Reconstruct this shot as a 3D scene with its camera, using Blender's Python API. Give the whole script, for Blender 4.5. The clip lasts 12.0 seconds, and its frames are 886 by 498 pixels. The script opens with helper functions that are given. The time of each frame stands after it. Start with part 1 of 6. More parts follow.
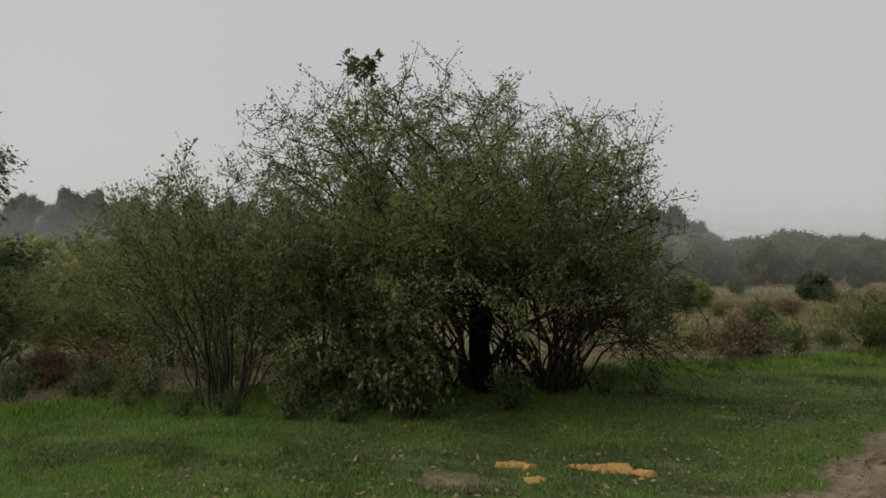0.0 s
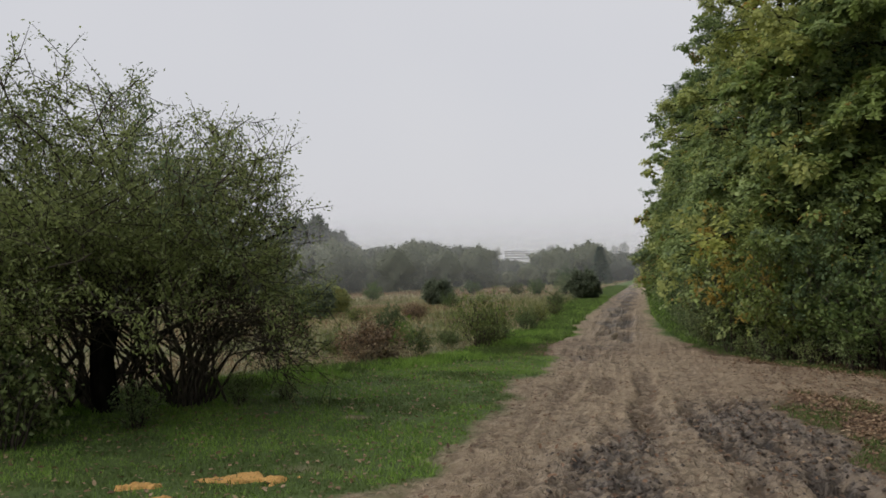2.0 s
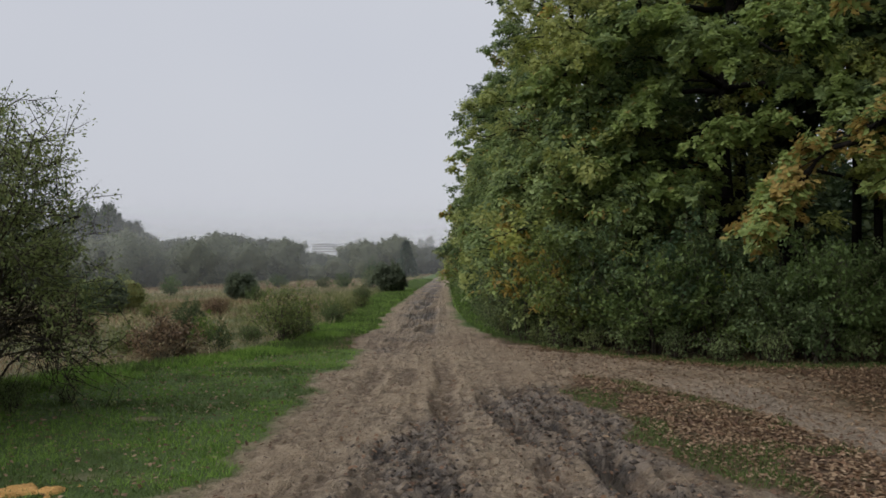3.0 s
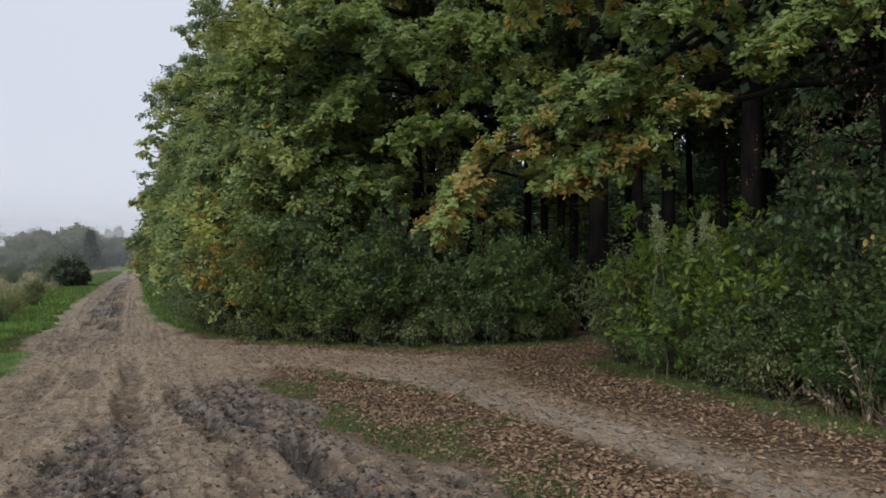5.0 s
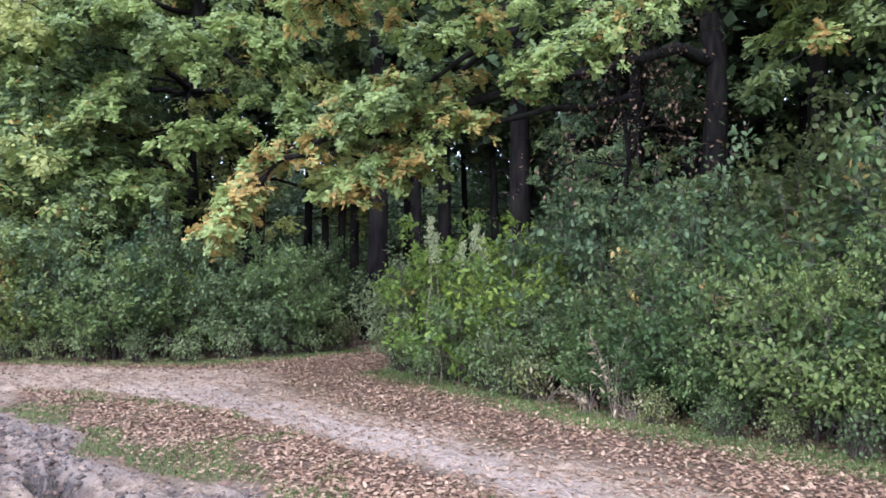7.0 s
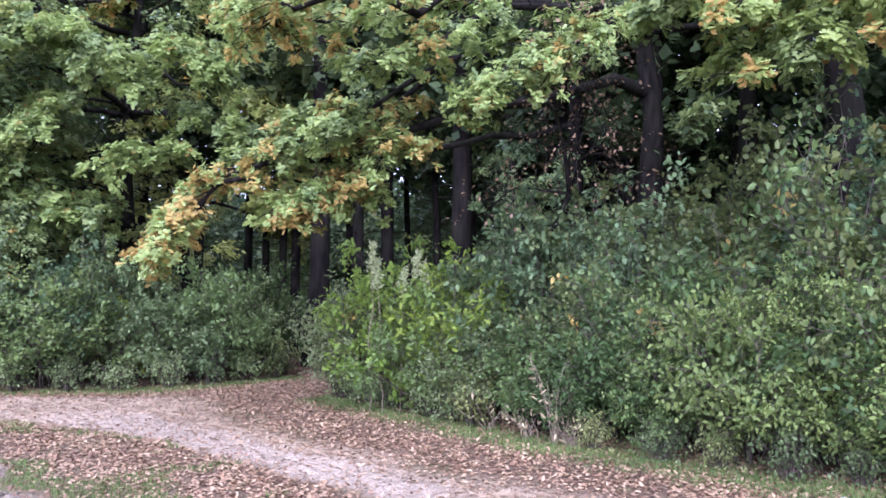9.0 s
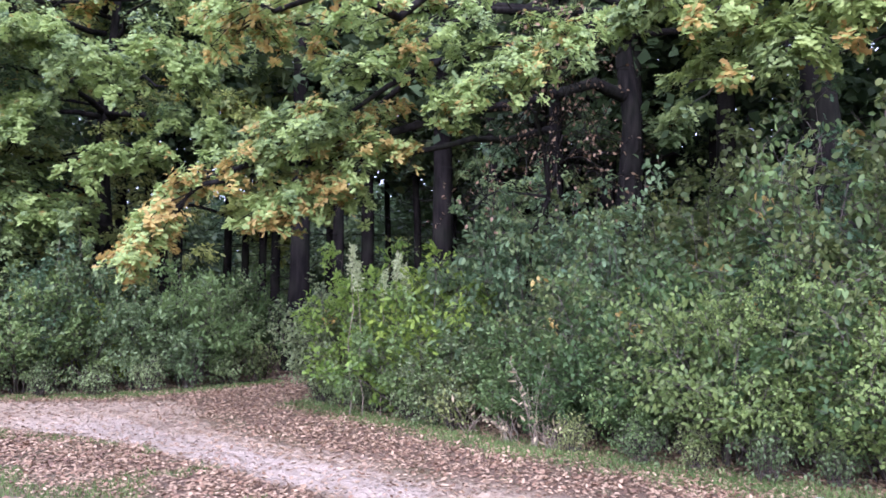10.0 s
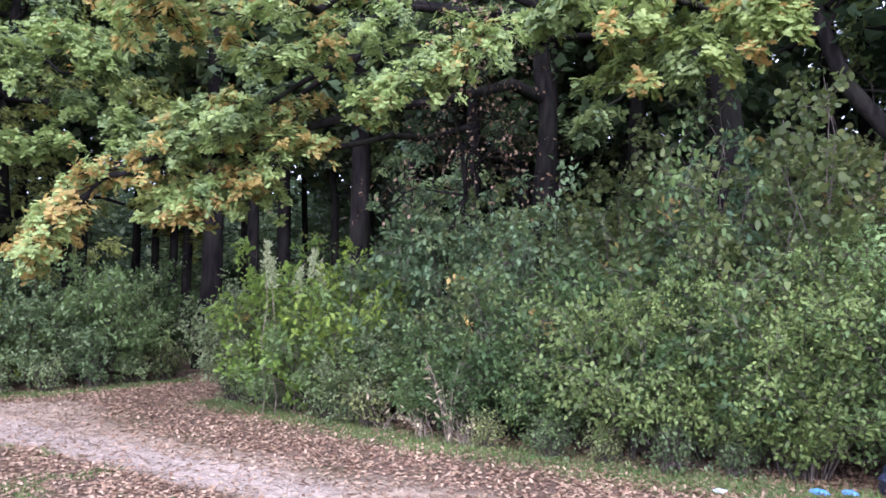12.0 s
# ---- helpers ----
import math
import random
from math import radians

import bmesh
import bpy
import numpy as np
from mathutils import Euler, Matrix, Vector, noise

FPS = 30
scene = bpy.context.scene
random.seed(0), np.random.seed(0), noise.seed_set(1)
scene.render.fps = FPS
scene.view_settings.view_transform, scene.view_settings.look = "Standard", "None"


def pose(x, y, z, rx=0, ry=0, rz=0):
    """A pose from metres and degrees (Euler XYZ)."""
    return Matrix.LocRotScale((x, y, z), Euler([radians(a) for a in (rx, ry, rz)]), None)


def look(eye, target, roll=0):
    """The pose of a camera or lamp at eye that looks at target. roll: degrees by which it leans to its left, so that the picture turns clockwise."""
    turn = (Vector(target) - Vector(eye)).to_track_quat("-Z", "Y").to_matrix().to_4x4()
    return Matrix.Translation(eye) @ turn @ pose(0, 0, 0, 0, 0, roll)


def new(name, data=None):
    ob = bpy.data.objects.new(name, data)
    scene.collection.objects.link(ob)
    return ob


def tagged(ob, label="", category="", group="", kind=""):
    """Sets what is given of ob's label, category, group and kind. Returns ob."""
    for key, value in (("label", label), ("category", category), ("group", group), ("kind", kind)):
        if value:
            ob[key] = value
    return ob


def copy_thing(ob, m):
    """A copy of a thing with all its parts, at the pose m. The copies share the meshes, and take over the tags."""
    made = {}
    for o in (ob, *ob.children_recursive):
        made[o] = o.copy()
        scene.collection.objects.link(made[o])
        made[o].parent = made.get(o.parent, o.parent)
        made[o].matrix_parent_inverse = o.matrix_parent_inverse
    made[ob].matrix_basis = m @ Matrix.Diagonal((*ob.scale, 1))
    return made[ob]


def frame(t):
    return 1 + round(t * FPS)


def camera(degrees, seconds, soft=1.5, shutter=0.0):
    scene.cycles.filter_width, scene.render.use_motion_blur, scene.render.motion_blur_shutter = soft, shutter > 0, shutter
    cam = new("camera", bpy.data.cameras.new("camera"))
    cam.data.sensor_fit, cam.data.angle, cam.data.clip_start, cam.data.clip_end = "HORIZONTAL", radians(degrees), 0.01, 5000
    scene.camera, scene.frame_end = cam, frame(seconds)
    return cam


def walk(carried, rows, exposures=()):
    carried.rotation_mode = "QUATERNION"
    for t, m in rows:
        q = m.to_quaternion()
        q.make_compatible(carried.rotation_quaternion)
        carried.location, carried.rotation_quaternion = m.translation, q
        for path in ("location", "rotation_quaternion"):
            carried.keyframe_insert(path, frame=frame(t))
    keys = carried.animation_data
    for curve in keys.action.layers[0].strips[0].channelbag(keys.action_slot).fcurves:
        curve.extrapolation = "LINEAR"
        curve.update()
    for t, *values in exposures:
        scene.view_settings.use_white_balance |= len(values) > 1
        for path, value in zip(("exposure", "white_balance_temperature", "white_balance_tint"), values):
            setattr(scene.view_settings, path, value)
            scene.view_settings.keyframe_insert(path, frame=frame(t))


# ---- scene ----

# ---- camera: held at arm's length, turning on the spot ----
cam = camera(59.15, 12.0, soft=1.65)
EYE_HEIGHT, ARM = 1.6, 0.19
# seconds, tilt, lean, heading in degrees; the road runs along +y
TURNS = [
    (0.0, 91.05, 0.07, 39.60),
    (0.5, 92.23, 0.05, 32.94),
    (1.0, 92.28, 0.10, 26.71),
    (1.5, 92.15, 0.05, 21.24),
    (2.0, 91.59, 0.01, 13.92),
    (2.5, 91.12, -0.03, 5.10),
    (2.7, 91.11, -0.10, 2.83),
    (4.3, 90.69, 0.28, -13.15),
    (4.5, 90.60, 0.15, -15.57),
    (5.0, 90.47, 0.08, -21.68),
    (5.5, 90.34, 0.17, -26.75),
    (6.0, 90.27, 0.13, -31.10),
    (6.5, 90.70, 0.08, -34.53),
    (7.0, 91.20, 0.03, -37.52),
    (7.5, 92.36, -0.19, -39.65),
    (9.5, 93.13, 0.01, -42.13),
    (10.0, 93.29, 0.00, -43.11),
    (10.5, 93.24, 0.01, -45.16),
    (11.0, 93.21, -0.17, -47.26),
    (11.5, 93.14, -0.28, -48.48),
    (12.0, 93.12, -0.34, -49.11),
]
EXPOSURES = [(0.0, 0.05, 6600, 12), (1.0, 0.1, 6550, 12), (1.5, 0.25, 6450, 13), (2.0, 0.35, 6350, 13), (2.5, 0.3, 6200, 13), (4.3, 0.14, 6000, 13), (4.7, 0.26, 5950, 12), (5.0, 0.5, 5880, 12),
             (5.5, 1.13, 5750, 13), (6.0, 1.4, 5480, 15), (6.5, 1.82, 5260, 19), (7.5, 2.55, 5060, 33), (9.5, 2.62, 5060, 36), (12.0, 2.52, 5120, 34)]
walk(cam, [(t, pose(-ARM * math.sin(radians(rz)), ARM * math.cos(radians(rz)), EYE_HEIGHT, rx, ry, rz)) for t, rx, ry, rz in TURNS], EXPOSURES)

# ---- overcast sky ----
world = bpy.data.worlds.new("world")
scene.world = world
world.use_nodes = True
wn, wl = world.node_tree.nodes, world.node_tree.links
wn.clear()
sky = wn.new("ShaderNodeTexSky")
sky.sky_type, sky.sun_disc, sky.sun_elevation, sky.sun_rotation = "NISHITA", False, radians(37), radians(238)
sky.air_density, sky.dust_density = 1.5, 4.0
clear = wn.new("ShaderNodeBackground")
clear.inputs["Strength"].default_value = 0.008
wl.new(sky.outputs[0], clear.inputs["Color"])
coord = wn.new("ShaderNodeTexCoord")
cloud = wn.new("ShaderNodeTexNoise")
cloud.inputs["Scale"].default_value, cloud.inputs["Detail"].default_value = 1.6, 3.0
wl.new(coord.outputs["Generated"], cloud.inputs["Vector"])
ramp = wn.new("ShaderNodeValToRGB")
ramp.color_ramp.elements[0].color, ramp.color_ramp.elements[1].color = (0.92, 0.93, 0.96, 1), (1.0, 1.0, 1.0, 1)
ramp.color_ramp.elements[0].position, ramp.color_ramp.elements[1].position = 0.3, 0.7
wl.new(cloud.outputs["Fac"], ramp.inputs["Fac"])
overcast = wn.new("ShaderNodeBackground")
overcast.inputs["Strength"].default_value = 0.5
wl.new(ramp.outputs["Color"], overcast.inputs["Color"])
both = wn.new("ShaderNodeAddShader")
wl.new(clear.outputs[0], both.inputs[0])
wl.new(overcast.outputs[0], both.inputs[1])
wl.new(both.outputs[0], wn.new("ShaderNodeOutputWorld").inputs["Surface"])

sun = new("sun", bpy.data.lights.new("sun", "SUN"))
sun.data.energy, sun.data.angle, sun.data.color = 1.4, radians(80), (1.0, 0.97, 0.92)
sun.matrix_world = look((-48, -30, 42), (0, 0, 0))


# ---- materials ----
def nodes_of(name):
    m = bpy.data.materials.new(name)
    m.use_nodes = True
    n, l = m.node_tree.nodes, m.node_tree.links
    return m, n, l, n["Principled BSDF"], n["Material Output"]


def leaf_material(name, dark, light, rough=0.55, through_light=0.46, patch=0.8, vary=True):
    """Leaves: each one its own tone, with drifts of tone through the crown."""
    m, n, l, p, out = nodes_of(name)
    geo = n.new("ShaderNodeNewGeometry")
    tex = n.new("ShaderNodeTexNoise")
    tex.inputs["Scale"].default_value, tex.inputs["Detail"].default_value = patch, 2.0
    l.new(geo.outputs["Position"], tex.inputs["Vector"])
    add = n.new("ShaderNodeMath")
    add.operation = "MULTIPLY_ADD"
    add.inputs[1].default_value, add.inputs[2].default_value = 1.6, -0.8
    l.new(tex.outputs["Fac"], add.inputs[0])
    total = n.new("ShaderNodeMath")
    total.operation, total.use_clamp = "ADD", True
    l.new(add.outputs[0], total.inputs[0])
    l.new(geo.outputs["Random Per Island"], total.inputs[1])
    mix = n.new("ShaderNodeMix")
    mix.data_type = "RGBA"
    mix.inputs["A"].default_value, mix.inputs["B"].default_value = (*dark, 1), (*light, 1)
    if not vary:
        l.new(total.outputs[0], mix.inputs["Factor"])
    else:
        info = n.new("ShaderNodeObjectInfo")
        each = n.new("ShaderNodeMath")
        each.operation, each.use_clamp = "MULTIPLY_ADD", True
        each.inputs[1].default_value = 1.0
        shift = n.new("ShaderNodeMath")
        shift.operation = "SUBTRACT"
        shift.inputs[1].default_value = 0.5
        l.new(total.outputs[0], shift.inputs[0])
        l.new(info.outputs["Random"], each.inputs[0])
        l.new(shift.outputs[0], each.inputs[2])
        l.new(each.outputs[0], mix.inputs["Factor"])
        # some plants have turned yellower than others
        turned = n.new("ShaderNodeMix")
        turned.data_type, turned.blend_type = "RGBA", "MULTIPLY"
        turned.inputs["B"].default_value = (1.45, 1.08, 0.62, 1)
        how = n.new("ShaderNodeMapRange")
        how.inputs["From Min"].default_value, how.inputs["From Max"].default_value, how.inputs["To Max"].default_value = 0.45, 1.0, 0.5
        wrap = n.new("ShaderNodeMath")
        wrap.operation = "FRACT"
        wide_ = n.new("ShaderNodeMath")
        wide_.operation = "MULTIPLY"
        wide_.inputs[1].default_value = 7.31
        l.new(info.outputs["Random"], wide_.inputs[0])
        l.new(wide_.outputs[0], wrap.inputs[0])
        l.new(wrap.outputs[0], how.inputs["Value"])
        l.new(how.outputs[0], turned.inputs["Factor"])
        l.new(mix.outputs["Result"], turned.inputs["A"])
        mix = turned
    l.new(mix.outputs["Result"], p.inputs["Base Color"])
    p.inputs["Roughness"].default_value = rough
    p.inputs["Specular IOR Level"].default_value = 0.3
    tr = n.new("ShaderNodeBsdfTranslucent")
    l.new(mix.outputs["Result"], tr.inputs["Color"])
    ms = n.new("ShaderNodeMixShader")
    ms.inputs[0].default_value = through_light
    l.new(p.outputs[0], ms.inputs[1])
    l.new(tr.outputs[0], ms.inputs[2])
    l.new(ms.outputs[0], out.inputs["Surface"])
    return m


def bark_material(name, dark, light, scale=14.0, bump=0.6):
    m, n, l, p, out = nodes_of(name)
    tc = n.new("ShaderNodeTexCoord")
    mp = n.new("ShaderNodeMapping")
    mp.inputs["Scale"].default_value = (1, 1, 0.22)
    l.new(tc.outputs["Object"], mp.inputs["Vector"])
    tex = n.new("ShaderNodeTexNoise")
    tex.inputs["Scale"].default_value, tex.inputs["Detail"].default_value = scale, 6.0
    l.new(mp.outputs[0], tex.inputs["Vector"])
    moss = n.new("ShaderNodeTexNoise")
    moss.inputs["Scale"].default_value = 1.3
    l.new(tc.outputs["Object"], moss.inputs["Vector"])
    r = n.new("ShaderNodeValToRGB")
    r.color_ramp.elements[0].color, r.color_ramp.elements[1].color = (*dark, 1), (*light, 1)
    r.color_ramp.elements[0].position, r.color_ramp.elements[1].position = 0.35, 0.68
    l.new(tex.outputs["Fac"], r.inputs["Fac"])
    mr = n.new("ShaderNodeMapRange")
    mr.inputs["From Min"].default_value, mr.inputs["From Max"].default_value, mr.inputs["To Max"].default_value = 0.5, 0.75, 0.5
    l.new(moss.outputs["Fac"], mr.inputs["Value"])
    mix = n.new("ShaderNodeMix")
    mix.data_type = "RGBA"
    mix.inputs["B"].default_value = (0.028, 0.032, 0.018, 1)
    l.new(mr.outputs[0], mix.inputs["Factor"])
    l.new(r.outputs["Color"], mix.inputs["A"])
    l.new(mix.outputs["Result"], p.inputs["Base Color"])
    b = n.new("ShaderNodeBump")
    b.inputs["Strength"].default_value, b.inputs["Distance"].default_value = bump, 0.03
    l.new(tex.outputs["Fac"], b.inputs["Height"])
    l.new(b.outputs[0], p.inputs["Normal"])
    p.inputs["Roughness"].default_value = 0.95
    p.inputs["Specular IOR Level"].default_value = 0.08
    return m


def plain_material(name, a, b, scale=8.0, rough=0.8, bump=0.3, depth=0.02):
    m, n, l, p, out = nodes_of(name)
    tc = n.new("ShaderNodeTexCoord")
    tex = n.new("ShaderNodeTexNoise")
    tex.inputs["Scale"].default_value, tex.inputs["Detail"].default_value = scale, 8.0
    l.new(tc.outputs["Object"], tex.inputs["Vector"])
    r = n.new("ShaderNodeValToRGB")
    r.color_ramp.elements[0].color, r.color_ramp.elements[1].color = (*a, 1), (*b, 1)
    r.color_ramp.elements[0].position, r.color_ramp.elements[1].position = 0.3, 0.7
    l.new(tex.outputs["Fac"], r.inputs["Fac"])
    l.new(r.outputs["Color"], p.inputs["Base Color"])
    bp = n.new("ShaderNodeBump")
    bp.inputs["Strength"].default_value, bp.inputs["Distance"].default_value = bump, depth
    l.new(tex.outputs["Fac"], bp.inputs["Height"])
    l.new(bp.outputs[0], p.inputs["Normal"])
    p.inputs["Roughness"].default_value = rough
    return m


def ground_material():
    """Turf soil, dry meadow, trodden sand, wet mud and leaf mould, by what the ground is at each place."""
    m, n, l, p, out = nodes_of("ground_soil")
    geo = n.new("ShaderNodeNewGeometry")

    def attr(name):
        a = n.new("ShaderNodeAttribute")
        a.attribute_name = name
        return a.outputs["Fac"]

    def tex(scale, detail=6.0, rough=0.6):
        t = n.new("ShaderNodeTexNoise")
        t.inputs["Scale"].default_value, t.inputs["Detail"].default_value, t.inputs["Roughness"].default_value = scale, detail, rough
        l.new(geo.outputs["Position"], t.inputs["Vector"])
        return t.outputs["Fac"]

    def rng_(v, lo, hi, a=0.0, b=1.0):
        r = n.new("ShaderNodeMapRange")
        for k, q in zip(("From Min", "From Max", "To Min", "To Max"), (lo, hi, a, b)):
            r.inputs[k].default_value = q
        l.new(v, r.inputs["Value"])
        return r.outputs[0]

    def math_(op, a, b):
        q = n.new("ShaderNodeMath")
        q.operation = op
        for i, v in enumerate((a, b)):
            if isinstance(v, (int, float)):
                q.inputs[i].default_value = v
            else:
                l.new(v, q.inputs[i])
        return q.outputs[0]

    def mix(f, a, b):
        q = n.new("ShaderNodeMix")
        q.data_type = "RGBA"
        l.new(f, q.inputs["Factor"])
        for k, v in (("A", a), ("B", b)):
            if isinstance(v, tuple):
                q.inputs[k].default_value = (*v, 1)
            else:
                l.new(v, q.inputs[k])
        return q.outputs["Result"]

    fine, mid, broad = tex(55.0, 5.0, 0.7), tex(6.0), tex(0.35, 4.0)
    turf = mix(rng_(mid, 0.35, 0.65), (0.075, 0.135, 0.024), (0.135, 0.225, 0.042))
    turf = mix(rng_(fine, 0.42, 0.6, 0.0, 0.4), turf, (0.10, 0.085, 0.045))
    dry = mix(rng_(mid, 0.35, 0.65), (0.21, 0.165, 0.088), (0.34, 0.275, 0.155))
    rank = mix(rng_(broad, 0.38, 0.54), dry, mix(mid, (0.105, 0.12, 0.045), (0.18, 0.185, 0.08)))
    sand = mix(rng_(fine, 0.3, 0.7), (0.33, 0.245, 0.15), (0.58, 0.45, 0.295))
    sand = mix(rng_(mid, 0.45, 0.75, 0.0, 0.6), sand, (0.33, 0.235, 0.135))
    sand = mix(rng_(tex(1.4, 4.0), 0.46, 0.66, 0.0, 0.7), sand, mix(rng_(fine, 0.3, 0.7), (0.39, 0.29, 0.18), (0.58, 0.45, 0.295)))
    sand = mix(attr("pale"), sand, mix(rng_(fine, 0.3, 0.7), (0.32, 0.25, 0.175), (0.48, 0.385, 0.285)))
    track = n.new("ShaderNodeMapping")
    track.inputs["Scale"].default_value = (8.0, 3.5, 1.0)
    l.new(geo.outputs["Position"], track.inputs["Vector"])
    tread = n.new("ShaderNodeTexNoise")
    tread.inputs["Scale"].default_value, tread.inputs["Detail"].default_value, tread.inputs["Roughness"].default_value = 1.0, 5.0, 0.65
    l.new(track.outputs[0], tread.inputs["Vector"])
    tread = tread.outputs["Fac"]
    finer = n.new("ShaderNodeMapping")
    finer.inputs["Scale"].default_value = (9.0, 8.0, 1.0)
    l.new(geo.outputs["Position"], finer.inputs["Vector"])
    crust = n.new("ShaderNodeTexNoise")
    crust.inputs["Scale"].default_value, crust.inputs["Detail"].default_value, crust.inputs["Roughness"].default_value = 1.0, 6.0, 0.62
    crust.inputs["Distortion"].default_value = 0.8
    l.new(finer.outputs[0], crust.inputs["Vector"])
    # dark creases, pale crests: drying and the relief's light and shade, in the colour
    crack = math_("MULTIPLY", rng_(crust.outputs["Fac"], 0.5, 0.58), rng_(tex(1.1), 0.42, 0.58, 0.15, 1.0))
    pale_crest = rng_(crust.outputs["Fac"], 0.47, 0.38)
    # tyre marks drawn dark in the colour, for the shadow inside them
    sand = mix(math_("MULTIPLY", rng_(tread, 0.53, 0.62), rng_(attr("pale"), 0.0, 1.0, 0.34, 0.1)), sand, (0.135, 0.092, 0.055))
    # hollows of sand and mud darkened in colour: damp earth, plus painted shade
    sand = mix(math_("MULTIPLY", attr("damp_shade"), rng_(attr("pale"), 0.0, 1.0, 0.72, 0.2)), sand, mix(rng_(fine, 0.3, 0.7), (0.12, 0.082, 0.05), (0.22, 0.158, 0.10)))
    mud = mix(attr("damp_shade"), mix(rng_(fine, 0.3, 0.7), (0.14, 0.114, 0.086), (0.30, 0.245, 0.19)), mix(rng_(fine, 0.3, 0.7), (0.024, 0.019, 0.014), (0.10, 0.08, 0.06)))
    mud = mix(math_("MULTIPLY", crack, 0.7), mud, (0.026, 0.02, 0.015))
    mud = mix(math_("MULTIPLY", pale_crest, 0.4), mud, (0.36, 0.30, 0.235))
    sand = mix(math_("MULTIPLY", crack, rng_(attr("pale"), 0.0, 1.0, 0.55, 0.12)), sand, (0.15, 0.105, 0.066))
    sand = mix(math_("MULTIPLY", pale_crest, rng_(attr("pale"), 0.0, 1.0, 0.32, 0.15)), sand, (0.62, 0.50, 0.35))
    mould = mix(rng_(fine, 0.3, 0.7), (0.07, 0.043, 0.024), (0.19, 0.115, 0.06))
    c = mix(attr("meadow"), turf, rank)
    c = mix(math_("MULTIPLY", attr("litter"), rng_(tex(3.0), 0.15, 0.42)), c, mould)
    strewn = math_("MULTIPLY", math_("MULTIPLY", attr("litter"), rng_(attr("pale"), 0.0, 1.0, 0.45, 0.0)), rng_(tex(2.0), 0.35, 0.6))
    sand = mix(strewn, sand, mix(rng_(fine, 0.3, 0.7), (0.13, 0.082, 0.05), (0.27, 0.175, 0.108)))
    c = mix(attr("soil"), c, sand)
    wet = math_("MULTIPLY", attr("wet"), rng_(math_("ADD", math_("MULTIPLY", mid, 0.5), math_("MULTIPLY", tread, 0.5)), 0.36, 0.55, 0.35, 1.0))
    c = mix(wet, c, mud)
    l.new(c, p.inputs["Base Color"])
    l.new(rng_(wet, 0.0, 1.0, 0.92, 0.6), p.inputs["Roughness"])
    b = n.new("ShaderNodeBump")
    b.inputs["Strength"].default_value, b.inputs["Distance"].default_value = 0.9, 0.045
    l.new(math_("SUBTRACT", math_("SUBTRACT", math_("ADD", fine, math_("MULTIPLY", tex(18.0), 1.5)), math_("MULTIPLY", math_("MULTIPLY", crack, attr("soil")), 0.9)), math_("MULTIPLY", math_("MULTIPLY", rng_(tread, 0.5, 0.62), attr("soil")), 0.9)), b.inputs["Height"])
    l.new(b.outputs[0], p.inputs["Normal"])
    return m


GROUND = ground_material()
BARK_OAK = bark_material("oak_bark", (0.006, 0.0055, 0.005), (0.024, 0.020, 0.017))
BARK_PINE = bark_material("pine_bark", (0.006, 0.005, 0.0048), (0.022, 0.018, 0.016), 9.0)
BARK_SHRUB = bark_material("shrub_bark", (0.035, 0.030, 0.024), (0.13, 0.108, 0.086), 25.0, 0.3)
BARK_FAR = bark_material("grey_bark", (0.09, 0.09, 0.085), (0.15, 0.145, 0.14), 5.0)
OAK_GREEN = leaf_material("oak_leaf_green", (0.16, 0.225, 0.08), (0.35, 0.43, 0.165), through_light=0.45)
OAK_DEEP = leaf_material("oak_leaf_deep", (0.08, 0.128, 0.06), (0.17, 0.23, 0.108))
OAK_LIME = leaf_material("oak_leaf_lime", (0.21, 0.285, 0.078), (0.375, 0.46, 0.145), through_light=0.45)
OAK_RUST = leaf_material("oak_leaf_rust", (0.30, 0.20, 0.055), (0.52, 0.40, 0.12))
OAK_GOLD = leaf_material("maple_leaf_gold", (0.36, 0.26, 0.05), (0.54, 0.42, 0.11), vary=False)
WILLOW = leaf_material("willow_leaf", (0.13, 0.16, 0.052), (0.32, 0.37, 0.13), through_light=0.48, vary=False)
WILLOW_LIGHT = leaf_material("sallow_leaf", (0.12, 0.15, 0.04), (0.27, 0.31, 0.105), vary=False)
NETTLE = leaf_material("bramble_leaf", (0.06, 0.105, 0.032), (0.17, 0.245, 0.075))
# base colour lightened to imitate the mist in front of these bushes
THORN_HAZED = leaf_material("thorn_leaf_hazed", (0.11, 0.14, 0.09), (0.20, 0.235, 0.145), vary=False)
HAZEL = leaf_material("hazel_leaf", (0.06, 0.088, 0.026), (0.165, 0.20, 0.062))
MAPLE = leaf_material("maple_leaf_bright", (0.10, 0.175, 0.025), (0.265, 0.38, 0.065))
ELDER = leaf_material("elder_leaf", (0.068, 0.122, 0.056), (0.19, 0.275, 0.125))
PRIVET = leaf_material("small_shrub_leaf", (0.08, 0.118, 0.046), (0.235, 0.285, 0.125))
BALSAM = leaf_material("balsam_leaf", (0.10, 0.15, 0.055), (0.26, 0.33, 0.13))
SPINDLE = leaf_material("spindle_leaf", (0.08, 0.145, 0.042), (0.205, 0.305, 0.10))
SPIRE = leaf_material("seed_spire", (0.34, 0.39, 0.19), (0.56, 0.60, 0.34), vary=False)
DEAD = leaf_material("withered_leaf", (0.12, 0.075, 0.04), (0.24, 0.16, 0.09), through_light=0.15, vary=False)
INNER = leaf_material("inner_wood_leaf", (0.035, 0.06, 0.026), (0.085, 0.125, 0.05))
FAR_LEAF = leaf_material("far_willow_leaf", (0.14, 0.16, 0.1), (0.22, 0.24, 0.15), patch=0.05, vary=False)
